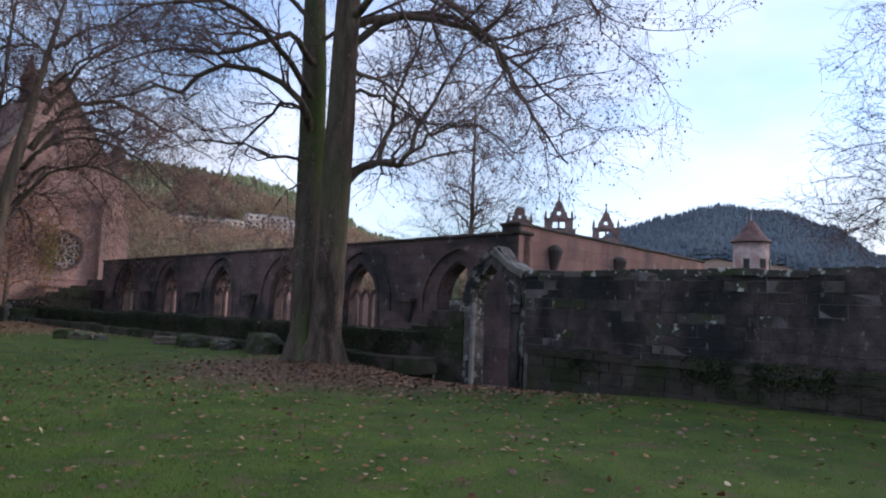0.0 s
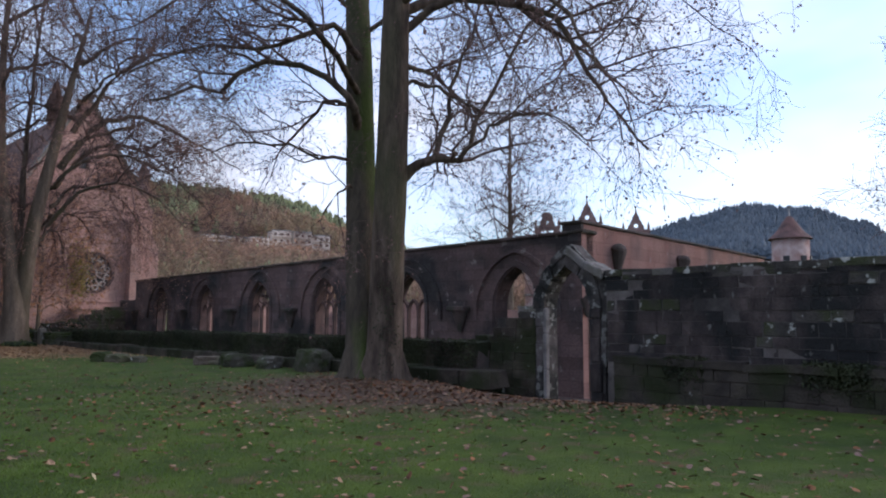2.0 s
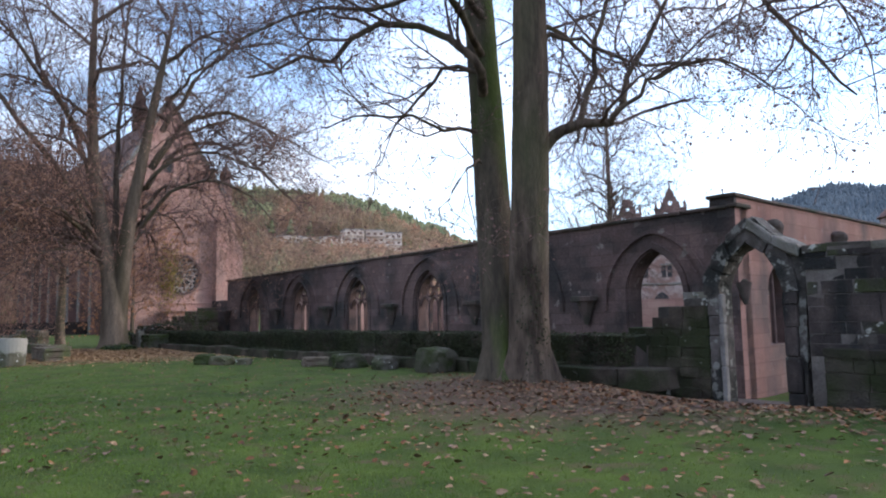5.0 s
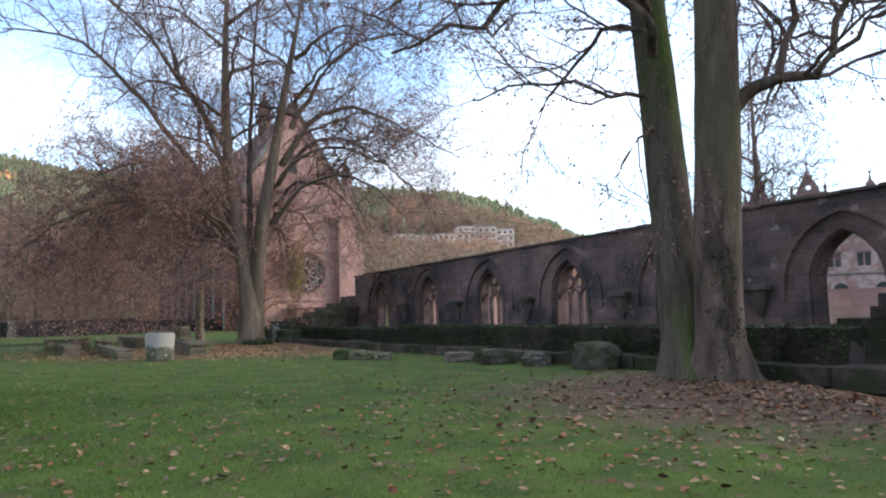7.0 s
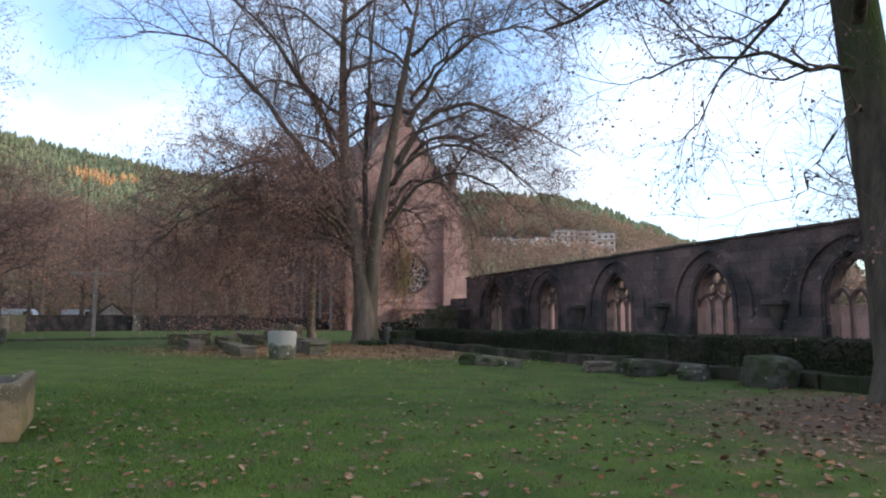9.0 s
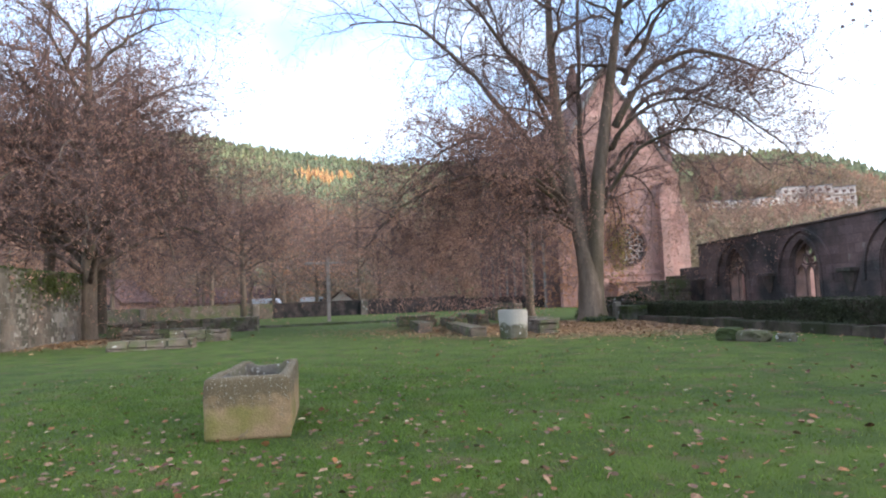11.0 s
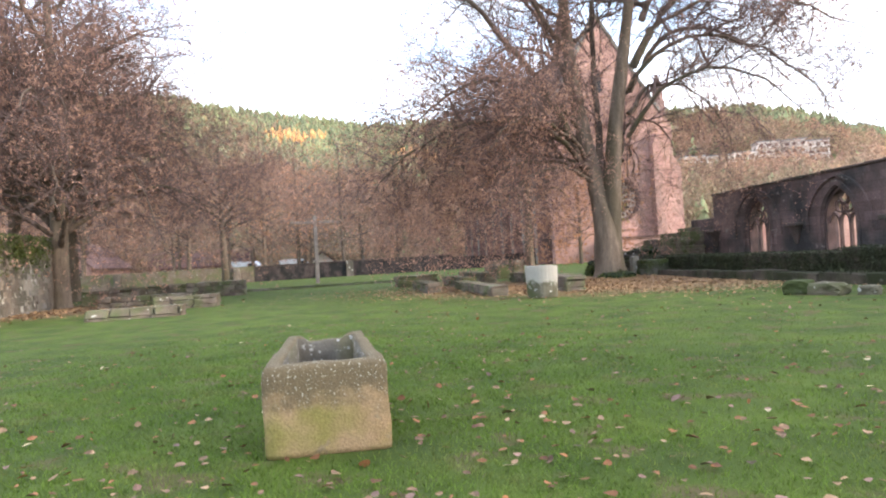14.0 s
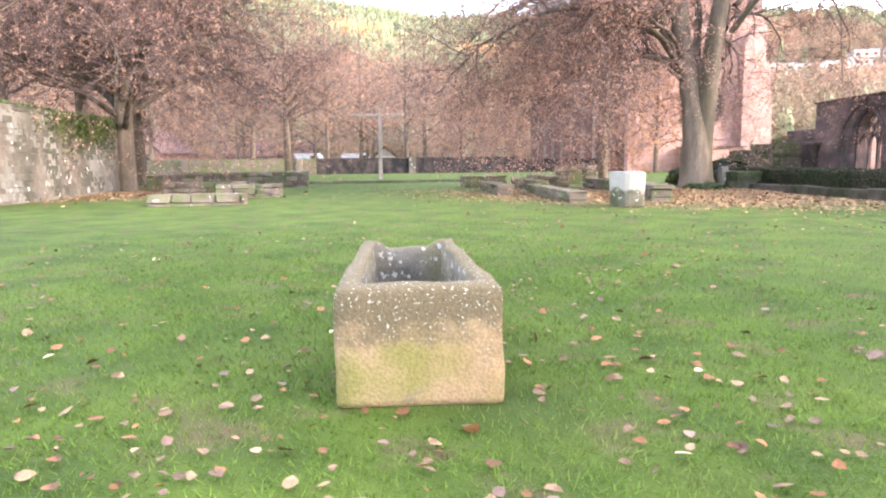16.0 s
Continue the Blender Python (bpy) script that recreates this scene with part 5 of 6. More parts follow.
    bmesh.ops.create_cone(bm, cap_ends=True, segments=8, radius1=1.05, radius2=0.03, depth=3.2, matrix=Matrix.Translation((ax, 9.5, 26.8)))
    part("ridge_turret", bm, M_ROOF, root)
    # low lean-to by the facade
    bm = bmnew()
    box(bm, -1.0, 4.0, -2.0, -0.03, -0.6, 2.2)
    part("annex_wall", bm, M_PINK, root)
    bm = bmnew()
    bm2 = prism(bm, [(-1.2, 2.2), (4.2, 2.2), (4.2, 2.32), (-1.2, 2.32)], -2.25, -0.03)
    part("annex_roof", bm2, M_ROOF, root)


def thing_part(name, parent):
    """A part that is itself made of pieces: a thin backing hoop that holds them."""
    bm = bmnew()
    rg = lambda r: [(0.95 + r * math.cos(2 * math.pi * i / 32), 6.05 + r * math.sin(2 * math.pi * i / 32)) for i in range(32)]
    strip(bm, rg(1.82), rg(1.95), 0.36, 0.42, True)
    return part(name, bm, M_PALE, parent)


church()


# ---- palace ruin with its three scrolled gables, far behind the cloister ----
def palace():
    cx, cy = -0.8 + 140 * math.sin(radians(10.1)), 1.1 + 140 * math.cos(radians(10.1))
    root = thing("palace_ruin", "roofless pale palace ruin with three scrolled gables", "building", pose(cx, cy, 0, 0, 0, -14))
    bm = bmnew()
    box(bm, -13, 14, 0, 0.9, -2, 15.5)
    box(bm, -13, -12.1, 0.9, 14, -2, 15.0)
    part("wall", bm, M_PLASTER, root)
    for z in (6.2, 12.6, 15.2):
        bm = bmnew()
        box(bm, -13.2, 14.2, -0.25, 0.01, z, z + 0.35, 0.05)
        part("cornice", bm, M_PALE, root)
    for z in (7.6,):
        for k in range(6):
            x = -10.5 + k * 4.4
            for d in (-0.55, 0.55):
                bm = bmnew()
                box(bm, x + d - 0.42, x + d + 0.42, -0.06, 0.02, z, z + 2.2)
                w = part("window", bm, M_DARK, root)
            bm = bmnew()
            box(bm, x - 1.2, x + 1.2, -0.22, 0.02, z + 2.3, z + 2.6, 0.04)
            part("lintel", bm, M_PALE, root)
    for k in range(4):
        x = -9 + k * 6.2
        bm = bmnew()
        prism(bm, [(x - 1.3, 0.5)] + pointed(1.3, 3.2, 4.8, 6, x) + [(x + 1.3, 0.5)], -0.06, 0.02)
        part("arched_opening", bm, M_DARK, root)
    # scrolled gables: a storey with two lights, a stage with a round eye, a domed or spired top
    for gx0, gs, gz, spired in ((-8.5, 0.9, 20.0, False), (-0.5, 1.02, 20.6, True), (8.9, 0.92, 18.7, True)):
        w = 2.85 * gs
        bm = bmnew()
        for x0, x1, z0, z1 in ((-w - 0.5, -w, 15.5, gz - 1.9), (w, w + 0.5, 15.5, gz - 1.9), (-w, -1.25, 15.5, gz), (-0.18, 0.18, 15.5, gz), (1.25, w, 15.5, gz), (-1.25, -0.18, 15.5, gz - 1.75), (0.18, 1.25, 15.5, gz - 1.75), (-1.25, -0.18, gz - 0.55, gz), (0.18, 1.25, gz - 0.55, gz)):
            box(bm, gx0 + x0, gx0 + x1, 0.1, 0.7, z0, z1)
        part("gable_storey", bm, M_GABLE, root)
        bm = bmnew()
        box(bm, gx0 - w - 0.2, gx0 + w + 0.2, -0.05, 0.85, gz + 0.003, gz + 0.28, 0.04)
        part("gable_cornice", bm, M_GABLE, root)
        if spired:
            half = [(1.95, 0.28), (1.8, 0.45), (1.68, 0.9), (1.62, 1.35), (1.28, 1.55), (1.2, 2.0), (0.98, 2.4), (0.7, 2.62), (0.8, 2.82), (0.74, 3.15), (0.5, 3.5), (0.24, 3.75), (0.16, 4.5), (0.0, 4.6)]
        else:
            half = [(1.95, 0.28), (1.8, 0.45), (1.68, 0.9), (1.6, 1.4), (1.25, 1.6), (1.22, 2.3), (1.1, 2.85), (0.8, 3.3), (0.4, 3.52), (0.0, 3.6)]
        eye = [(0.42 * math.cos(a), 1.25 + 0.42 * math.sin(a)) for a in [-math.pi / 2 + math.pi * i / 8 for i in range(9)]]
        for s in (-1, 1):
            bm = bmnew()
            out = [(0, 0.28)] + eye + half[::-1]
            prism(bm, [(gx0 + s * x * gs, gz + z * gs) for x, z in out], 0.1, 0.7)
            part("gable", bm, M_GABLE, root)
            bm = bmnew()
            bmesh.ops.create_cone(bm, cap_ends=True, segments=8, radius1=0.3, radius2=0.2, depth=0.7, matrix=Matrix.Translation((gx0 + s * 2.6 * gs, 0.4, gz + 0.6)))
            bmesh.ops.create_cone(bm, cap_ends=True, segments=8, radius1=0.32, radius2=0.04, depth=1.1, matrix=Matrix.Translation((gx0 + s * 2.6 * gs, 0.4, gz + 1.45)))
            part("obelisk", bm, M_GABLE, root)
        if spired:
            bm = bmnew()
            bmesh.ops.create_cone(bm, cap_ends=True, segments=8, radius1=0.13, radius2=0.08, depth=0.7, matrix=Matrix.Translation((gx0, 0.4, gz + 4.9 * gs)))
            bmesh.ops.create_icosphere(bm, subdivisions=2, radius=0.26, matrix=Matrix.Translation((gx0, 0.4, gz + 5.35 * gs)))
            part("finial", bm, M_GABLE, root)


palace()


def turret():
    p = (-0.8 + 110 * math.sin(radians(24.8)), 1.1 + 110 * math.cos(radians(24.8)))
    root = thing("round_tower", "round pale tower with conical red-brown tiled roof", "tower", pose(*p, 0))
    bm = bmnew()
    bmesh.ops.create_cone(bm, cap_ends=True, segments=24, radius1=2.55, radius2=2.45, depth=15.2, matrix=Matrix.Translation((0, 0, 5.7)))
    part("wall", bm, M_PLASTER, root, smooth=True)
    bm = bmnew()
    rings = []
    for r, z in ((2.55, 12.95), (2.9, 13.02), (2.82, 13.16), (2.1, 13.85), (1.55, 14.5), (1.1, 15.2), (0.72, 15.8), (0.38, 16.25), (0.1, 16.4)):
        rings.append([bm.verts.new((r * math.cos(2 * math.pi * k / 28), r * math.sin(2 * math.pi * k / 28), z)) for k in range(28)])
    for a, b in zip(rings, rings[1:]):
        for k in range(28):
            bm.faces.new((a[k], a[(k + 1) % 28], b[(k + 1) % 28], b[k]))
    part("roof", bm, M_TILE_RED, root)
    bm = bmnew()
    bmesh.ops.create_cone(bm, cap_ends=True, segments=6, radius1=0.1, radius2=0.05, depth=1.7, matrix=Matrix.Translation((0, 0, 17.1)))
    bmesh.ops.create_icosphere(bm, subdivisions=2, radius=0.24, matrix=Matrix.Translation((0, 0, 17.75)))
    part("finial", bm, M_METAL, root)
    for a in (-128, -75, -30):
        bm = bmnew()
        box(bm, -0.42, 0.42, -0.1, 0.1, 9.2, 10.5, 0.03)
        part("window", bm, M_DARK, root, m=pose(2.5 * math.cos(radians(a)), 2.5 * math.sin(radians(a)), 0, 0, 0, a + 90))


turret()


# ---- apartment houses on the hillside ----
def apartment(az, r, width, storeys, turn, top):
    """A block whose roof stands `top` metres above the lawn."""
    x, y = -4 + r * math.sin(radians(az)), 4 + r * math.cos(radians(az))
    root = thing("apartment_building", "pale flat-roofed apartment building on the wooded hillside", "building", pose(x, y, top - storeys * 2.7 - 1.35, 0, 0, -az + turn), group="apartment buildings on the hillside")
    h = storeys * 2.7 + 1
    bm = bmnew()
    box(bm, -width / 2, width / 2, 0, 9, -9, h)
    part("wall", bm, M_WHITE, root)
    bm = bmnew()
    box(bm, -width / 2 - 0.2, width / 2 + 0.2, -0.2, 9.2, h, h + 0.35)
    part("roof", bm, M_METAL, root)
    n = int(width / 2.4)
    for s in range(storeys):
        for k in range(n):
            x0 = -width / 2 + (k + 0.5) * width / n
            bm = bmnew()
            box(bm, x0 - 0.62, x0 + 0.62, -0.05, 0.05, 1.75 + s * 2.7, 2.75 + s * 2.7)
            part("window", bm, M_ROOF, root)
        bm = bmnew()
        box(bm, -width / 2, width / 2, -1.1, 0.02, 1.0 + s * 2.7, 1.45 + s * 2.7)
        part("balcony", bm, M_WHITE, root)


apartment(-19.9, 292, 9, 2, 14, 35.4)
apartment(-18.2, 290, 8, 1, 10, 34.6)
apartment(-16.4, 284, 7.5, 3, 20, 34.2)
apartment(-14.7, 292, 8, 4, 14, 38.2)
apartment(-13.0, 294, 8, 4, 6, 38.0)
apartment(-11.5, 296, 7.5, 3, 6, 37.0)


# ---- woods on the hills ----
def scatter_mesh(name, verts, faces, places, scales, material, seed, tri=3):
    g = np.random.RandomState(seed)
    v0, f0 = np.array(verts, dtype=float), np.array(faces)
    n = len(places)
    a = g.uniform(0, 2 * np.pi, n)
    c, s = np.cos(a)[:, None], np.sin(a)[:, None]
    w = scales[:, None] * g.uniform(0.8, 1.25, (n, 1))
    x = (v0[None, :, 0] * c - v0[None, :, 1] * s) * w
    y = (v0[None, :, 0] * s + v0[None, :, 1] * c) * w
    z = v0[None, :, 2] * scales[:, None]
    v = np.stack([x, y, z], -1) + places[:, None, :]
    f = f0[None] + (np.arange(n) * len(v0))[:, None, None]
    return quads_mesh(name, v.reshape(-1, 3), f.reshape(-1, f0.shape[1]), material)


def conifer_shape():
    v, f = [], []
    for z0, z1, r in ((0.08, 0.5, 0.2), (0.32, 0.74, 0.15), (0.56, 1.0, 0.095)):
        b = len(v)
        v += [(r * (1 + 0.25 * (k % 2)) * math.cos(k * math.pi / 3.5), r * (1 + 0.25 * (k % 2)) * math.sin(k * math.pi / 3.5), z0 + 0.03 * (k % 3)) for k in range(7)] + [(0, 0, z1)]
        f += [(b + k, b + (k + 1) % 7, b + 7) for k in range(7)]
    return v, f


def puff_shape(seed, n=84):
    g = np.random.RandomState(seed)
    v, f = [], []
    for i in range(n):
        d = g.normal(size=3)
        d /= np.linalg.norm(d)
        r = g.uniform(0.45, 1.0)
        p = np.array([d[0] * 0.34 * r, d[1] * 0.34 * r, 0.58 + d[2] * 0.42 * r])
        b = len(v)
        for _ in range(3):
            v.append(tuple(p + g.normal(size=3) * 0.042))
        f.append((b, b + 1, b + 2))
    b = len(v)
    v += [(-0.02, 0, 0), (0.02, 0, 0), (0, 0, 0.6)]
    f.append((b, b + 1, b + 2))
    return v, f


def woods():
    rng = random.Random(90)
    con, dec, gold, spruce = [], [], [], []
    tries = 0
    while len(con) + len(dec) + len(spruce) < 24000 and tries < 150000:
        tries += 1
        right = rng.random() < 0.27
        az = rng.uniform(7, 40) if right else rng.uniform(-88, 6)
        r0, r1 = (320, 640) if right else (128, 440)
        r = math.sqrt(rng.uniform(r0 * r0, r1 * r1))
        x, y = -4 + r * math.sin(radians(az)), 4 + r * math.cos(radians(az))
        if -22 < az < -9.5 and 225 < r < 306:
            if r > 283 or rng.random() < 0.82:
                continue
            dec.append((x, y, ground_z(x, y) - 0.5, rng.uniform(3.5, 6.5)))
            continue
        s = (r - r0) / (r1 - r0)
        z = ground_z(x, y) - 0.3
        patch = noise.noise(Vector((x / 55, y / 55, 5))) + 0.35 * noise.noise(Vector((x / 15, y / 15, 9)))
        if right or s + 0.35 * patch > (0.52 if az < -36 else 0.8) or (not right and rng.random() < 0.06):
            sc = rng.uniform(4.5, 9.0)
            if az < -34 and 0.4 < s < 0.85 and patch < -0.22:
                gold.append((x, y, z, sc))
            else:
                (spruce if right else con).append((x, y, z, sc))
        elif len(dec) < 3400:
            dec.append((x, y, z, rng.uniform(7, 11)))
    for _ in range(650):
        az, r = rng.uniform(-88, -34), rng.uniform(112, 155)
        x, y = -4 + r * math.sin(radians(az)), 4 + r * math.cos(radians(az))
        q = PLAN.inverted() @ Vector((x, y, 0))
        if q.x < -121 or q.y < 14:
            dec.append((x, y, ground_z(x, y) - 0.8, rng.uniform(3.0, 7.5)))
    # the spruces carry their distance haze in the material colour
    for name, label, items, shape, material in (("conifer_wood", "conifers covering the hilltops, green lightened as if sunlit", con, conifer_shape(), M_CONIFER), ("autumn_wood", "bare and rust-brown broadleaf wood on the slopes", dec, puff_shape(4), M_BEECH), ("spruce_wood", "spruce wood covering the domed hill, blue-grey with painted haze", spruce, conifer_shape(), M_SPRUCE_HAZE), ("larch_wood", "golden larches among the conifers on the hill", gold, conifer_shape(), M_LARCH)):
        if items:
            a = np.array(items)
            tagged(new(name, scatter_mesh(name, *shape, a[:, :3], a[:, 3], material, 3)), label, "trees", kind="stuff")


woods()


# ---- low mossy wall with its plinth, running on from the gate ----
def low_wall():
    root = thing("wall_low", "low dark mossy stone wall overgrown with ivy and moss", "wall", at(0, 0), kind="structure")
    bm = bmnew()
    box(bm, -44.5, -13.0, 13.85, 14.6, -0.5, 0.74)
    part("core", bm, M_STONE_IN, root)
    rng = random.Random(12)
    for z, h in ((0.28, 0.3), (0.56, 0.3)):
        x = -44.5
        while x < -13.2:
            w = rng.uniform(0.45, 1.0)
            top = 0.0 if z < 0.5 or x < -30 else 0.1
            lay(SHAPES_LOW, root, x + w / 2, 14.0 + rng.uniform(-0.03, 0.03), z + h / 2 + top / 2, w + 0.02, 0.52, h + 0.02 + top, rng, tilt=1.0)
            x += w
    # low ledge in front, half sunk in the turf
    x = -43.0
    while x < -12.6:
        w = rng.uniform(0.6, 1.3)
        lay(SHAPES_LOW, root, x + w / 2, 13.5 + rng.uniform(-0.05, 0.05), 0.1, w + 0.03, 0.72, 0.42 + rng.uniform(-0.07, 0.05), rng, tilt=1.5)
        x += w
    # ivy and moss leaves over the face and the top
    pts = []
    for _ in range(34000):
        x = rng.uniform(-44.5, -13.0)
        thick = noise.noise(Vector((x * 0.5, 3, 0)))
        if thick < -0.2 and rng.random() < 0.6:
            continue
        top = (0.86 if x < -30 else 0.96) + 0.03 * noise.noise(Vector((x * 1.7, 0, 2)))
        k = rng.random()
        if k < 0.35:
            pts.append((x, rng.uniform(13.7, 14.6), top + rng.gauss(0.0, 0.022)))
        elif k < 0.85:
            pts.append((x, 13.71 - abs(rng.gauss(0, 0.035)), rng.uniform(0.3, top)))
        elif thick > 0.05:
            pts.append((x, rng.uniform(13.12, 13.7), 0.32 + rng.gauss(0, 0.02)))
    part("ivy", leaves_mesh("ivy", pts, 0.05, M_HEDGE, 3, droop=0.3), None, root, "dark green ivy and moss")
    return root


low_wall()


# stub of wall that steps up to the gate
stub = thing("wall_stub", "broken stepped wall of dark lichened blocks beside the gate", "wall", at(0, 0), kind="structure")
bm = bmnew()
prism(bm, [(-13.9, -0.6), (-11.62, -0.6), (-11.62, 1.5), (-12.7, 1.5), (-12.75, 1.1), (-13.4, 1.05), (-13.45, 0.7), (-13.9, 0.65)], GATE_V + 0.08, GATE_BACK)
part("core", bm, M_STONE_IN, stub)


def steps_up(z):
    return (-13.95 if z < 0.75 else -13.5 if z < 1.0 else -12.85 if z < 1.3 else -12.7 if z < 1.5 else -12.1, -11.6)


coursed_wall(stub, 0, 0, GATE_V - 0.06, 0.5, -0.5, 1.72, [0.22, 0.18, 0.2], SHAPES_LOW, 31, 0.22, 0.5, step=steps_up, joint=-0.012, accent=(SHAPES_COPE, 0.12))
for x, w in ((-12.0, 0.28), (-11.72, 0.22)):
    lay(SHAPES_PALE, stub, x, GATE_V + 0.2, 1.78, w, 0.4, 0.14, random.Random(2))


# ---- ruin at the far end of the low wall, and rubble ----
def rubble_wall(name, label, x0, x1, y0, y1, height, seed, m, shapes=SHAPES_FOUND, profile=None, kind="structure", stone=(0.3, 0.6), inset=0.06, core=M_STONE_IN, accent=None):
    root = thing(name, label, "wall", m, kind=kind)
    rng = random.Random(seed)
    bm = bmnew()
    box(bm, x0 + 0.05, x1 - 0.05, y0 + inset, y1 - inset, -0.3, height * (0.8 if inset > 0.03 else 0.985))
    part("core", bm, core, root)
    z = -0.1
    while z < height - 0.03:
        h = min(rng.uniform(0.16, 0.28), height - z + 0.06)
        x = x0
        while x < x1 - 0.05:
            w = min(rng.uniform(*stone), x1 - x)
            if profile is None or z < profile((x + w / 2 - x0) / (x1 - x0)) * height:
                lay(accent if accent and noise.noise(Vector((x * 0.6, z * 0.8, seed))) > 0.22 else shapes, root, x + w / 2, (y0 + y1) / 2 + rng.uniform(-0.03, 0.03), z + h / 2, w - 0.006, (y1 - y0), h - 0.005, rng, tilt=1.5)
            x += w
        z += h
    return root


rubble_wall("wall_ruin", "broken rubble wall overgrown with moss at the cloister corner", -50.5, -45.0, 17.6, 18.4, 2.1, 15, at(0, 0), profile=lambda f: 0.62 + 0.33 * f + 0.1 * math.sin(f * 17))
rubble_wall("wall_ruin_mossy", "mossy stepped ruin with low ivy-grown walls", -46.5, -41.8, 14.1, 15.3, 1.1, 16, at(0, 0), SHAPES_COPE, profile=lambda f: 0.95 - 0.6 * f + 0.14 * math.sin(f * 9 + 1))
bm = bmnew()
box(bm, -47.3, -44.905, ARC_V0 + 0.05, ARC_V1 - 0.05, -1.0, 2.6, 0.03)
solo("wall_cloister_end", bm, M_ARCADE_SHADE, "lower stretch of the cloister wall towards the church", "wall", PLAN, kind="structure")
rubble_wall("wall_ruin_step", "low mossy block of masonry", -42.6, -39.8, 12.6, 13.6, 0.72, 17, at(0, 0), SHAPES_MOSS)


def ivy_heap(name, label, u, v, su, sv, sz, seed, material, count=2600, size=0.1):
    root = thing(name, label, "shrub", at(u, v, 0))
    bm = bmnew()
    rock(bm, su * 0.85, sv * 0.85, sz * 0.55, seed, 0.35)
    part("stem_mass", bm, M_HEDGE_IN, root)
    rng = random.Random(seed)
    pts = []
    for _ in range(count):
        a, b = rng.uniform(0, 2 * math.pi), rng.uniform(0, 1)
        k = rng.uniform(0.8, 1.08) * (1 + 0.2 * noise.noise(Vector((math.cos(a) * 2, math.sin(a) * 2, b * 3 + seed))))
        r = math.sqrt(max(1 - b * b, 0))
        pts.append((su * r * k * math.cos(a), sv * r * k * math.sin(a), sz * b * k + 0.03))
    part("leaves", leaves_mesh("leaves", pts, size, material, seed), None, root)


ivy_heap("ivy_mound", "dark ivy mound at the foot of the broad tree", -44.9, 12.9, 1.3, 0.9, 0.85, 5, M_IVY, 2600, 0.1)
ivy_heap("ivy_mound", "green ivy shrub on top of the ruined wall", -46.6, 15.8, 1.2, 0.9, 1.3, 6, M_IVY, 2200, 0.11)
ivy_heap("moss_mound", "mossy tuft growing round the tree foot", -39.7, 11.2, 0.9, 0.8, 0.35, 8, M_IVY, 1200, 0.08)

# upright pale post before the mossy ruin
bm = bmnew()
box(bm, -0.17, 0.17, -0.15, 0.15, -0.1, 0.95, 0.04, 0.02)
solo("stone_post", bm, M_PALE, "short upright pale stone post beside the ruin", "post", at(-40.9, 12.55))

# boulders and fallen blocks along the plinth
for i, (u, v, sx, sy, sz, material, lab) in enumerate((
        (-18.35, 12.75, 0.58, 0.42, 0.42, M_BOULDER, "large rounded mossy boulder at the low wall"),
        (-26.4, 10.5, 0.5, 0.32, 0.2, M_FOUND, "pale block with flat lichened side on the grass"),
        (-25.6, 10.9, 0.24, 0.24, 0.16, M_DRUM, "small pale stone beside the flat block"),
        (-27.0, 10.2, 0.35, 0.32, 0.24, M_MOSS, "mossy stone beside the flat block"),
        (-23.0, 12.0, 0.5, 0.35, 0.2, M_FOUND, "flat pale lichened stone by the low wall"),
        (-21.6, 12.2, 0.5, 0.4, 0.28, M_MOSS, "green mossy stone by the low wall"),
        (-22.3, 12.4, 0.3, 0.3, 0.2, M_MOSS, "small dark stone by the low wall"),
        (-20.3, 12.6, 0.45, 0.35, 0.24, M_MOSS, "dark mossy stone by the low wall"))):
    bm = bmnew()
    rock(bm, sx, sy, sz, 3.1 * i + 1, 0.12 if i == 0 else 0.25)
    solo("boulder", bm, material, lab, "stone", at(u, v, -0.06, 17 * i), group="stones along the low wall")


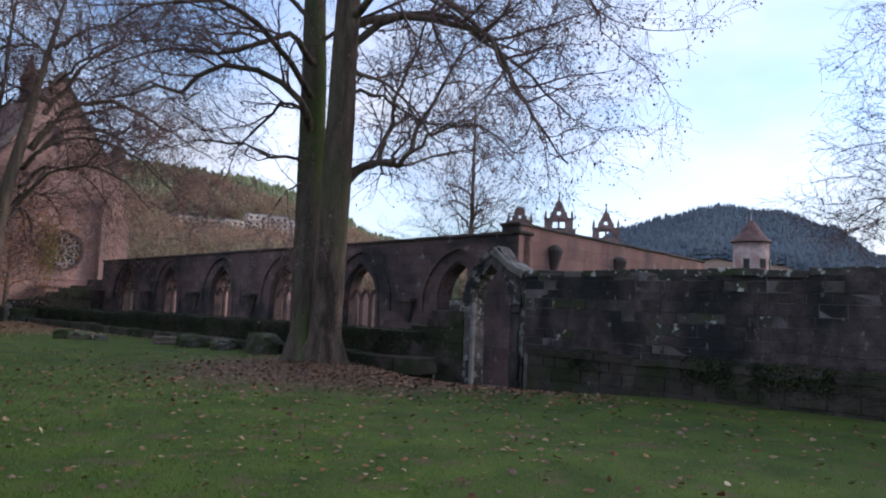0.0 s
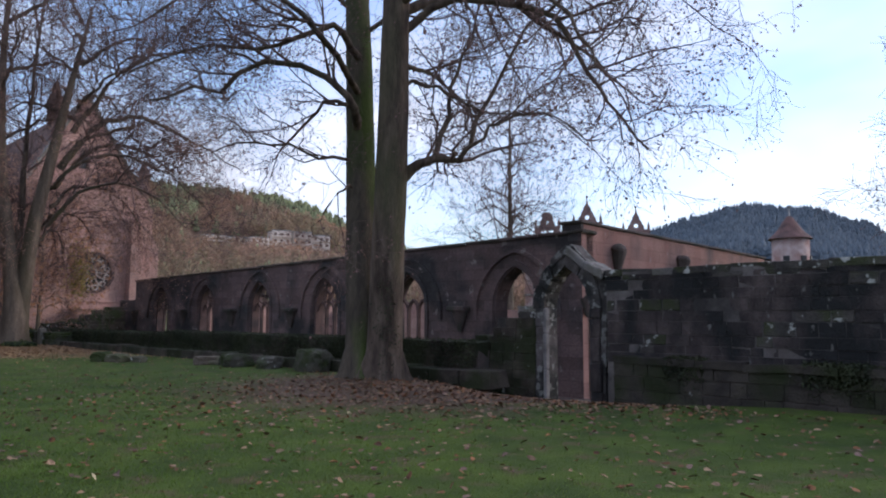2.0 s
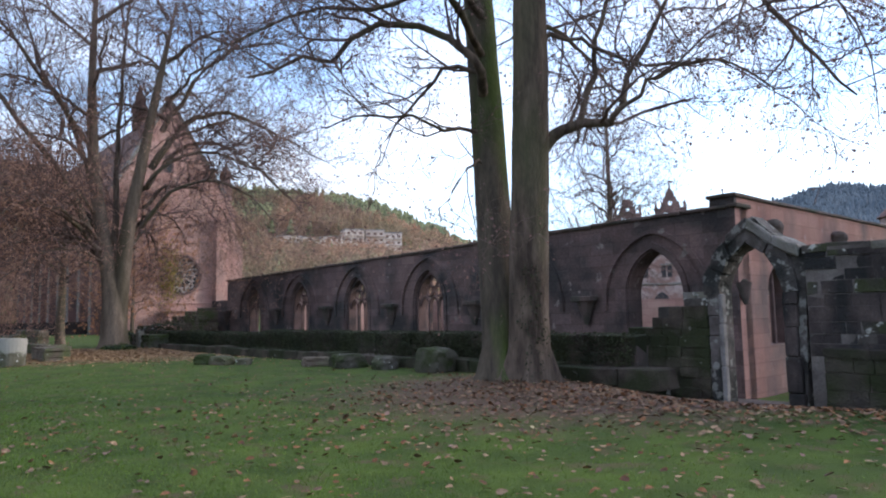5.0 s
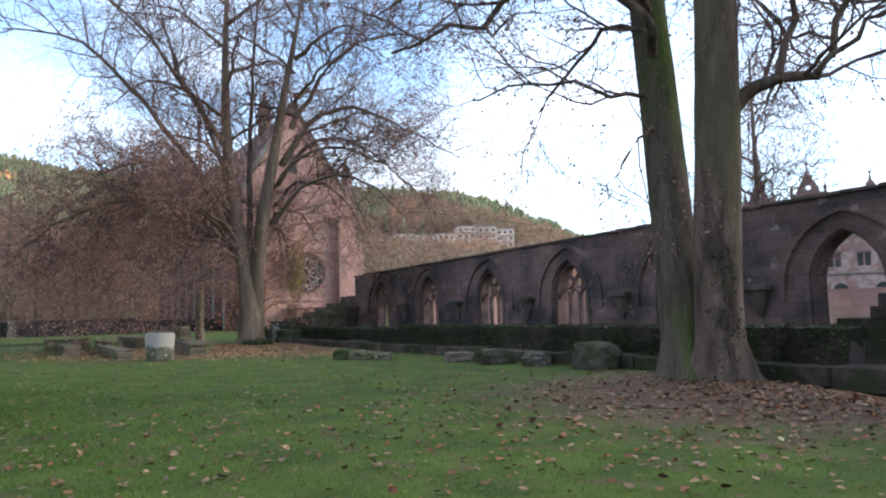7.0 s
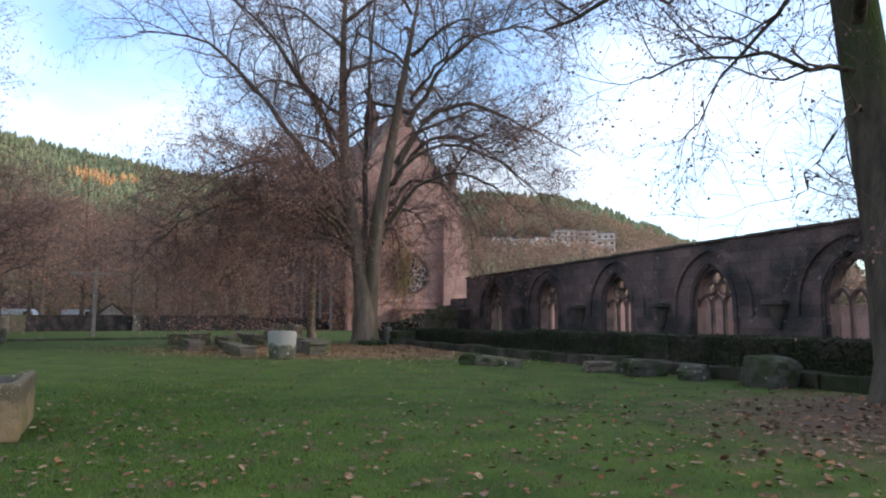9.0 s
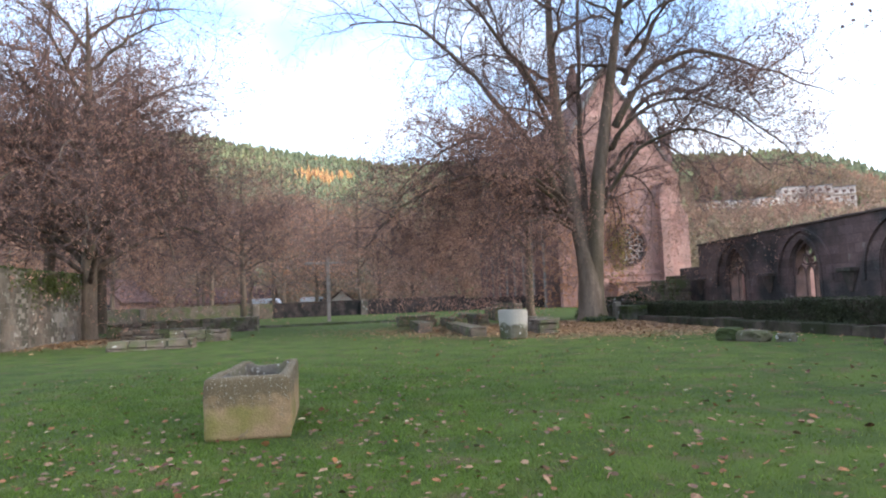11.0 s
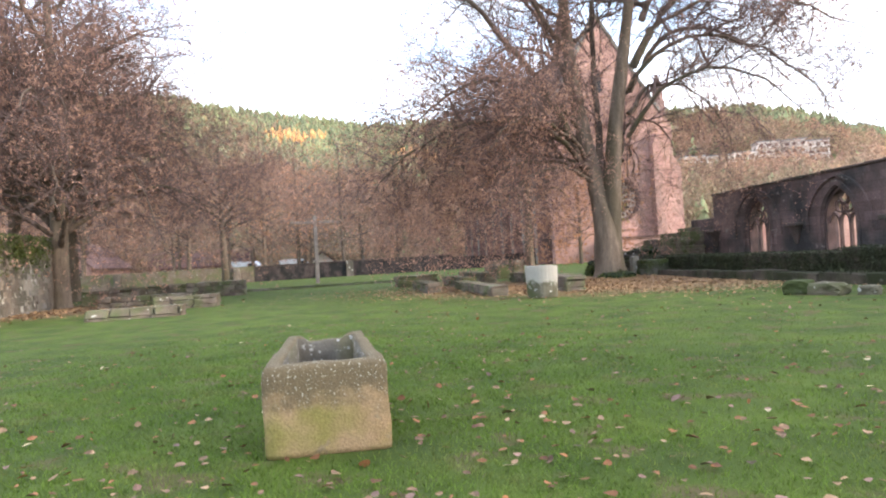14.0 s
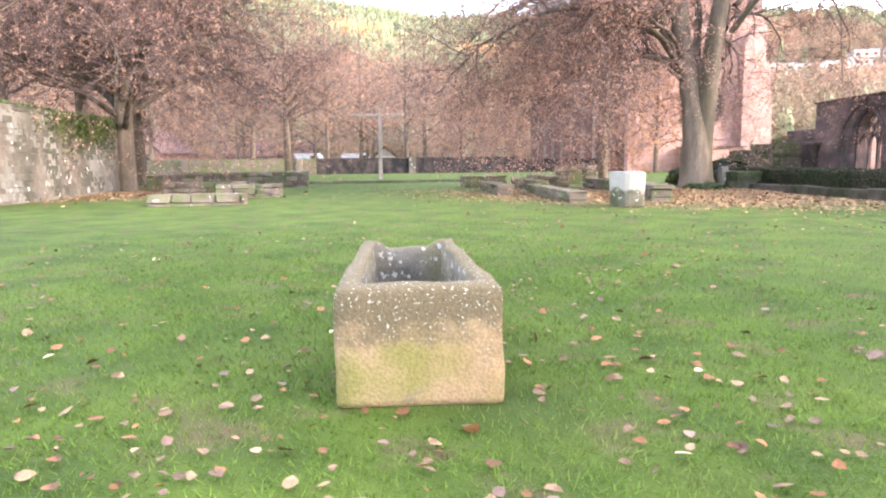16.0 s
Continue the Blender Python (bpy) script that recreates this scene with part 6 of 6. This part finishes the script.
# ---- the stone trough ----
def trough():
    x0, x1, y0, y1, h, t = -2.08, 0.0, -0.45, 0.45, 0.66, 0.13
    def rect(a0, a1, b0, b1, n=14, k=8):
        fa = [0.007] + [i / n for i in range(1, n)] + [0.993]
        fb = [0.018] + [i / k for i in range(1, k)] + [0.982]
        pts = [(a0 + (a1 - a0) * f, b0) for f in fa] + [(a1, b0 + (b1 - b0) * f) for f in fb]
        return pts + [(a1 - (a1 - a0) * f, b1) for f in fa] + [(a0, b1 - (b1 - b0) * f) for f in fb]
    layers = []
    for z, inset in ((0.0, 0.03), (0.015, 0.008), (0.05, 0.0), (0.2, -0.004), (0.34, 0.0), (0.46, 0.0), (0.58, 0.002), (0.635, 0.006), (0.658, 0.022)):
        layers.append([(x, y, z) for x, y in rect(x0 + inset, x1 - inset, y0 + inset, y1 - inset)])
    for z, inset in ((0.664, t - 0.025), (0.645, t), (0.5, t + 0.01), (0.3, t + 0.02), (0.18, t + 0.05)):
        layers.append([(x, y, z) for x, y in rect(x0 + inset, x1 - inset - 0.02, y0 + inset, y1 - inset)])
    bm = bmnew()
    rows = []
    for j, ring in enumerate(layers):
        row = []
        for x, y, z in ring:
            f = -x / 2.08
            y *= 1 - 0.16 * f
            if j > 5:
                z += 0.012 * f + 0.022 * noise.noise(Vector((x * 4, y * 4, 1)))
                if f > 0.9 and abs(y) < 0.2 and j < 12:
                    z -= 0.05
            q = Vector((x, y, z))
            d = 0.016 * noise.noise(q * 3.0) + 0.003 * noise.noise(q * 13)
            out = Vector((x + 0.98, y * 2, 0)).normalized() * d * (1 if j < 9 else -1)
            row.append(bm.verts.new(q + out))
        rows.append(row)
    n = len(rows[0])
    for a, b in zip(rows, rows[1:]):
        for i in range(n):
            bm.faces.new((a[i], a[(i + 1) % n], b[(i + 1) % n], b[i]))
    bm.faces.new(rows[0][::-1])
    bm.faces.new(rows[-1])
    bm.faces.index_update()
    inner = [f.index for f in bm.faces if f.calc_center_median().z < 0.64 and abs(f.calc_center_median().x + 1.04) < 0.93 and abs(f.calc_center_median().y) < 0.33 and f.calc_center_median().z > 0.1]
    root = solo("stone_trough", bm, M_TROUGH, "open sandstone trough with lichened rim standing on the lawn", "trough", at(-17.24, -0.875, 0.0, 0), smooth=True)
    root.data.materials.append(M_TROUGH_TOP)
    for i in inner:
        root.data.polygons[i].material_index = 1
    return root


trough()

# pale drum-shaped block
bm = bmnew()
bmesh.ops.create_cone(bm, cap_ends=True, segments=28, radius1=0.44, radius2=0.5, depth=0.98, matrix=Matrix.Translation((0, 0, 0.47)))
bmesh.ops.bevel(bm, geom=[e for e in bm.edges if abs(e.verts[0].co.z - e.verts[1].co.z) < 0.01], offset=0.03, segments=2, affect="EDGES")
for p in bm.verts:
    p.co += Vector((0.03 * noise.noise(p.co * 2), 0.03 * noise.noise(p.co * 2 + Vector((5, 0, 0))), 0.04 * noise.noise(p.co * 1.5)))
solo("stone_drum", bm, M_DRUM, "pale weathered round column drum on the grass", "stone", at(-32.3, 5.55))

# ---- low foundation walls on the lawn ----
for i, (u0, u1, v0, v1, h) in enumerate((
        (-40.8, -34.2, 4.4, 5.0, 0.3), (-44.0, -39.0, 3.0, 3.6, 0.36), (-49.4, -46.6, 2.7, 4.6, 0.5), (-50.5, -44.0, 6.4, 7.0, 0.5), (-36.0, -34.0, 6.9, 7.6, 0.45), (-60.0, -53.0, 10.4, 11.0, 0.9), (-44.5, -36.5, 7.8, 8.4, 0.42), (-47.0, -41.5, 4.9, 5.5, 0.4), (-53.5, -50.0, 8.6, 9.3, 0.7))):
    rubble_wall("foundation_wall", "low lichened foundation wall of rough stones", u0, u1, v0, v1, h, 60 + i, at(0, 0), SHAPES_FOUND, kind="structure", stone=(0.5, 1.0))
for i, (u0, u1, v0, v1, h) in enumerate(((-36.7, -35.9, -8.6, -5.6, 0.34), (-41.5, -40.6, -7.6, -5.2, 0.45), (-46.0, -45.0, -11.0, -7.0, 0.5), (-52.5, -51.6, -8.5, -5.4, 0.85), (-58.0, -57.0, -14.0, -7.0, 0.7), (-50, -49, -13, -10.5, 0.7))):
    r = rubble_wall("foundation_wall", "low lichened foundation wall of rough stones", v0, v1, -u1, -u0, h, 80 + i, PLAN @ pose(0, 0, 0, 0, 0, 90), SHAPES_FOUND, kind="structure", stone=(0.5, 0.9))

# steps up to the terrace
for k in range(2):
    step = thing("terrace_step", "long weathered stone step across the grass", "step", at(0, 0), group="terrace steps", kind="structure")
    x = -10.5
    rng = random.Random(70 + k)
    while x < 4.5:
        w = rng.uniform(1.2, 2.2)
        lay(SHAPES_MOSS, step, -56.6 - 0.6 * k, x + w / 2, 0.0 + 0.07 * k, 0.7, w - 0.02, 0.13, rng, tilt=0.6)
        x += w

# wooden cross on the terrace
cross = thing("wooden_cross", "tall weathered wooden cross on the terrace", "cross", at(-61.3, -1.55, 0.12, 100))
bm = bmnew()
box(bm, -0.13, 0.13, -0.1, 0.1, -0.1, 4.75, 0.02)
part("upright", bm, M_WOOD, cross)
bm = bmnew()
box(bm, -1.7, 1.7, -0.08, 0.08, 4.2, 4.38, 0.02)
part("crossbar", bm, M_WOOD, cross)

# ---- boundary walls ----
lw = rubble_wall("wall_rubble", "high rubble wall with pale patches and ivy on top", -49.0, -35.0, -14.7, -13.9, 3.4, 33, at(0, 0), SHAPES_RUBBLE, stone=(0.25, 0.6), inset=0.012, core=M_RENDER, accent=SHAPES_PALE)
rng = random.Random(34)
pts = [(rng.gauss(-44.6, 1.5), -13.87 + rng.gauss(0, 0.05), 3.4 - abs(rng.gauss(0, 0.55))) for _ in range(4200)] + [(rng.uniform(-49, -36), -14.3 + rng.gauss(0, 0.25), 3.44 + rng.gauss(0, 0.03)) for _ in range(1200)]
part("ivy", leaves_mesh("ivy", pts, 0.12, M_IVY, 9, droop=0.5), None, lw, "green ivy hanging over the wall top")
bw = thing("wall_far", "long dark boundary wall with pale stone patches", "wall", at(0, 0), kind="structure")
bm = bmnew()
box(bm, -83.0, -82.3, -8, 12, -0.3, 1.6)
box(bm, -82.8, -82.2, 12, 30, -0.3, 1.4)
part("core", bm, M_STONE, bw)
bm = bmnew()
box(bm, -82.9, -82.25, -40, -8, -0.3, 1.7)
part("rubble_core", bm, M_FOUND, bw)
for k in range(4):
    bm = bmnew()
    box(bm, -82.3, -82.0, -32 + k * 11, -31.3 + k * 11, -0.2, 1.65, 0.05)
    part("pier", bm, M_RUBBLE, bw)
bm = bmnew()
box(bm, -83.1, -82.2, -8, 12, 1.6, 1.7, 0.04)
part("coping", bm, M_STONE_IN, bw)


# far houses seen between the trees
def house(u, v, w, d, h, wall_material, label, turn=0.0):
    p = W(u, v)
    root = thing("house", label, "house", PLAN @ pose(u, v, ground_z(p.x, p.y), 0, 0, turn))
    bm = bmnew()
    prism(bm, [(-w / 2, -0.5), (w / 2, -0.5), (w / 2, h), (0, h + w * 0.42), (-w / 2, h)], 0, d)
    part("wall", bm, wall_material, root)
    for s in (-1, 1):
        bm = bmnew()
        prism(bm, [(s * (w / 2 + 0.4), h - 0.25), (0, h + w * 0.42 + 0.05), (0, h + w * 0.42 + 0.3), (s * (w / 2 + 0.4), h)], -0.3, d + 0.3)
        part("roof", bm, M_TILE_RED, root)
    for k in (-1, 1):
        for z in (1.0, 3.4):
            if z + 1.4 < h:
                bm = bmnew()
                box(bm, k * w / 4 - 0.5, k * w / 4 + 0.5, -0.05, 0.05, z, z + 1.4)
                part("window", bm, M_DARK, root)


house(-120, -26, 5, 14, 1.9, M_WHITE, "low white house beyond the boundary wall", 0)
house(-104, -33, 7, 10, 2.6, M_PINK, "pink gabled house beyond the boundary wall", 80)

# white vans parked beyond the boundary wall
def van(az, r, turn):
    x, y = -9.3 + r * math.sin(radians(az)), 7.3 + r * math.cos(radians(az))
    root = thing("van", "white van parked beyond the boundary wall", "van", pose(x, y, ground_z(x, y), 0, 0, turn), group="vans beyond the wall")
    bm = bmnew()
    prism(bm, [(-2.5, 0.35), (2.5, 0.35), (2.5, 1.1), (1.75, 1.35), (1.15, 2.25), (0.9, 2.4), (-2.4, 2.4), (-2.5, 2.2)], -0.95, 0.95)
    bmesh.ops.bevel(bm, geom=bm.edges[:], offset=0.07, segments=2, affect="EDGES")
    part("body", bm, M_VAN, root)
    for side in (-0.96, 0.955):
        bm = bmnew()
        prism(bm, [(0.2, 1.35), (1.6, 1.35), (1.1, 2.1), (0.2, 2.1)], side, side + 0.005)
        part("window", bm, M_GLASSY, root)
        for wx in (-1.5, 1.6):
            bm = bmnew()
            bmesh.ops.create_cone(bm, cap_ends=True, segments=18, radius1=0.35, radius2=0.35, depth=0.22, matrix=Matrix.Translation((wx, side * 0.9, 0.35)) @ Matrix.Rotation(math.pi / 2, 4, "X"))
            part("wheel", bm, M_DARK, root)


van(-55.4, 101, 35)
van(-51.6, 104, 60)
house(-113.5, -1.5, 4.2, 8, 1.3, M_WHITE, "small white gabled house beyond the boundary wall", 90)

# ---- courses of the precinct wall ----
coursed_wall(wall, -9.66, 3.4, GATE_V - 0.019, 0.4, 0.6, 2.52, [0.24, 0.19, 0.22, 0.27, 0.2], SHAPES, 41, 0.22, 0.7, joint=0.009, accent=(SHAPES_COPE, 0.1))
coursed_wall(wall, -9.3, 3.4, GATE_V - 0.42, 0.5, -0.45, 0.62, [0.27, 0.26], SHAPES_FOOT, 42, 0.3, 0.8, joint=0.008)
rng = random.Random(43)
x = -9.7
while x < 16:
    w = rng.uniform(0.4, 0.95)
    lay(SHAPES_PALE if rng.random() < 0.26 else SHAPES_COPE, wall, x + w / 2, GATE_V + 0.3 + rng.uniform(-0.03, 0.03), 2.57 + rng.uniform(-0.03, 0.03), w + 0.01, 0.66, 0.15, rng, "coping_stone", 2.0)
    x += w
x = -9.3
while x < 16:
    w = rng.uniform(0.5, 1.1)
    lay(SHAPES_FOOT, wall, x + w / 2, GATE_V - 0.19 + rng.uniform(-0.05, 0.04), 0.655 + rng.uniform(-0.035, 0.035), w + 0.02, 0.52, 0.15, rng, "ledge_stone", 2.5)
    x += w
pts = []
for _ in range(15000):
    x = rng.uniform(-9.3, 6)
    if noise.noise(Vector((x * 0.7, 0, 8))) + 0.12 * x * 0.5 > -0.25:
        pts.append((x, GATE_V - 0.43 - abs(rng.gauss(0, 0.03)), 0.76 - abs(rng.gauss(0, 0.22))))
        if rng.random() < 0.4:
            pts.append((x, GATE_V - rng.uniform(0.02, 0.44), 0.745 + abs(rng.gauss(0, 0.025))))
part("moss_fringe", leaves_mesh("moss_fringe", pts, 0.05, M_HEDGE, 10, droop=0.8), None, wall, "dark green moss and ferns hanging from the ledge")
pts = []
for _ in range(16000):
    x = rng.uniform(-7.5, 7.0)
    k = noise.noise(Vector((x * 0.45, 0, 3))) + 0.07 * (x + 3)
    if rng.random() < k + 0.25:
        if rng.random() < 0.5:
            pts.append((x, GATE_V - rng.uniform(0.0, 0.46), 0.735 + abs(rng.gauss(0, 0.02))))
        else:
            pts.append((x, GATE_V - 0.445 - abs(rng.gauss(0, 0.02)), 0.75 - abs(rng.gauss(0, 0.3))))
part("moss", leaves_mesh("moss", pts, 0.04, M_IVY_DULL, 11, droop=0.5), None, wall, "olive moss cushions over the wall foot")


# ---- fallen leaves and grass ----
def lie(x, y):
    return ground_z(x, y) + 0.018 * noise.noise(Vector((x * 0.7, y * 0.7, 0))) + 0.012 * noise.noise(Vector((x * 2.3, y * 2.3, 3)))


def fallen():
    rng = random.Random(101)
    pts = []

    def drop(cx, cy, sx, sy, n, keep=None):
        for _ in range(n):
            x, y = rng.gauss(cx, sx), rng.gauss(cy, sy)
            if keep is None or keep(x, y):
                pts.append((x, y, lie(x, y) + 0.03))

    def scatter(points, size, seed, where):
        for tone, material, share in (("tan", M_FALLEN, 0), ("rust-brown", M_FALLEN_RUST, 1), ("dark brown", M_FALLEN_DARK, 2)):
            some = [q for i, q in enumerate(points) if (0, 0, 0, 1, 1, 1, 0, 1, 2)[i % 9] == share]
            tagged(new("fallen_leaves", leaves_mesh("fallen_leaves", some, size, material, seed + share, True, broad=True)), tone + " curled fallen leaves " + where, "leaves", kind="stuff")

    before_wall = lambda x, y: (PLAN.inverted() @ Vector((x, y, 0))).y < 13.0
    drop(-1.6, 16.8, 2.4, 1.8, 3600, before_wall)
    drop(1.2, 15.2, 1.8, 1.2, 1200, before_wall)
    drop(-4.0, 14.0, 4.5, 2.4, 900, before_wall)
    drop(0.5, 9.5, 6.5, 4.0, 1100, before_wall)
    scatter(pts, 0.078, 12, "under the twin-stemmed tree")
    pts = []
    drop(-21.0, 31.5, 4.4, 2.6, 13000, before_wall)
    drop(-23.5, 29.5, 4.8, 2.2, 4500, before_wall)
    tagged(new("fallen_leaves", leaves_mesh("fallen_leaves", pts, 0.085, M_LITTER, 13, True)), "thick carpet of fallen leaves under the broad tree", "leaves", kind="stuff")
    pts = []
    drop(-44.0, 19.0, 3.2, 2.4, 2500)
    tagged(new("fallen_leaves", leaves_mesh("fallen_leaves", pts, 0.14, M_LITTER, 14, True)), "rust-brown fallen leaves by the rubble wall", "leaves", kind="stuff")
    pts = []
    drop(-8.0, 11.0, 7.0, 5.5, 1700, before_wall)
    pale = []
    for _ in range(2600):
        x, y = rng.uniform(-23, 8), rng.uniform(3, 27)
        if before_wall(x, y) and noise.noise(Vector((x * 0.35, y * 0.35, 6))) > -0.25:
            (pale if rng.random() < 0.05 else pts).append((x, y, lie(x, y) + 0.035))
    tagged(new("pale_fallen_leaves", leaves_mesh("pale_fallen_leaves", pale, 0.075, M_FALLEN_PALE, 16, True, broad=True)), "pale yellowish fallen leaves lying on the lawn", "leaves", kind="stuff")
    drop(-12.6, 9.4, 1.9, 1.6, 260)
    drop(-14.0, 9.2, 0.8, 0.6, 90)
    pts = [q for q in pts if not (abs((PLAN.inverted() @ Vector(q)).x + 18.2) < 1.0 and abs((PLAN.inverted() @ Vector(q)).y + 0.855) < 0.45)]
    scatter(pts, 0.062, 15, "scattered on the lawn")


fallen()


def grass():
    g = np.random.RandomState(55)
    n = 1100000
    x, y = g.uniform(-24, 9, n), g.uniform(1.5, 22, n)
    # denser towards the line that is walked
    ax, ay = -11.0, 8.6
    t = np.clip((x * ax + y * ay) / (ax * ax + ay * ay), 0, 1.45)
    d = np.hypot(x - t * ax, y - t * ay)
    keep = g.uniform(0, 1, n) < np.exp(-np.maximum(d - 2.2, 0) / 2.4) * 0.95
    keep &= np.sin(x * 1.9 + 2.1 * np.sin(y * 1.3)) * np.sin(y * 2.3 + 1.7 * np.sin(x * 1.1)) + g.uniform(-1, 1, n) > -0.75
    x, y = x[keep], y[keep]
    n = len(x)
    uv = np.array(PLAN.inverted().to_3x3())[:2, :2] @ np.stack([x, y])
    ok = ~((np.abs(uv[0] + 18.2) < 0.98) & (np.abs(uv[1] + 0.855) < 0.42)) & (uv[1] < 13.2)
    x, y = x[ok], y[ok]
    n = len(x)
    z = np.array([lie(a, b) for a, b in zip(x, y)])
    a = g.uniform(0, 2 * np.pi, n)
    h = g.uniform(0.02, 0.048, n)
    w = g.uniform(0.003, 0.007, n)
    lean = g.normal(0, 0.75, (2, n)) * h
    v = np.empty((n, 3, 3))
    v[:, 0] = np.stack([x - w * np.cos(a), y - w * np.sin(a), z - 0.01], 1)
    v[:, 1] = np.stack([x + w * np.cos(a), y + w * np.sin(a), z - 0.01], 1)
    v[:, 2] = np.stack([x + lean[0], y + lean[1], z + h], 1)
    f = np.arange(n * 3).reshape(-1, 3)
    tagged(new("grass", quads_mesh("grass", v.reshape(-1, 3), f, M_BLADE)), "short green grass blades of the lawn", "grass", kind="stuff")


grass()
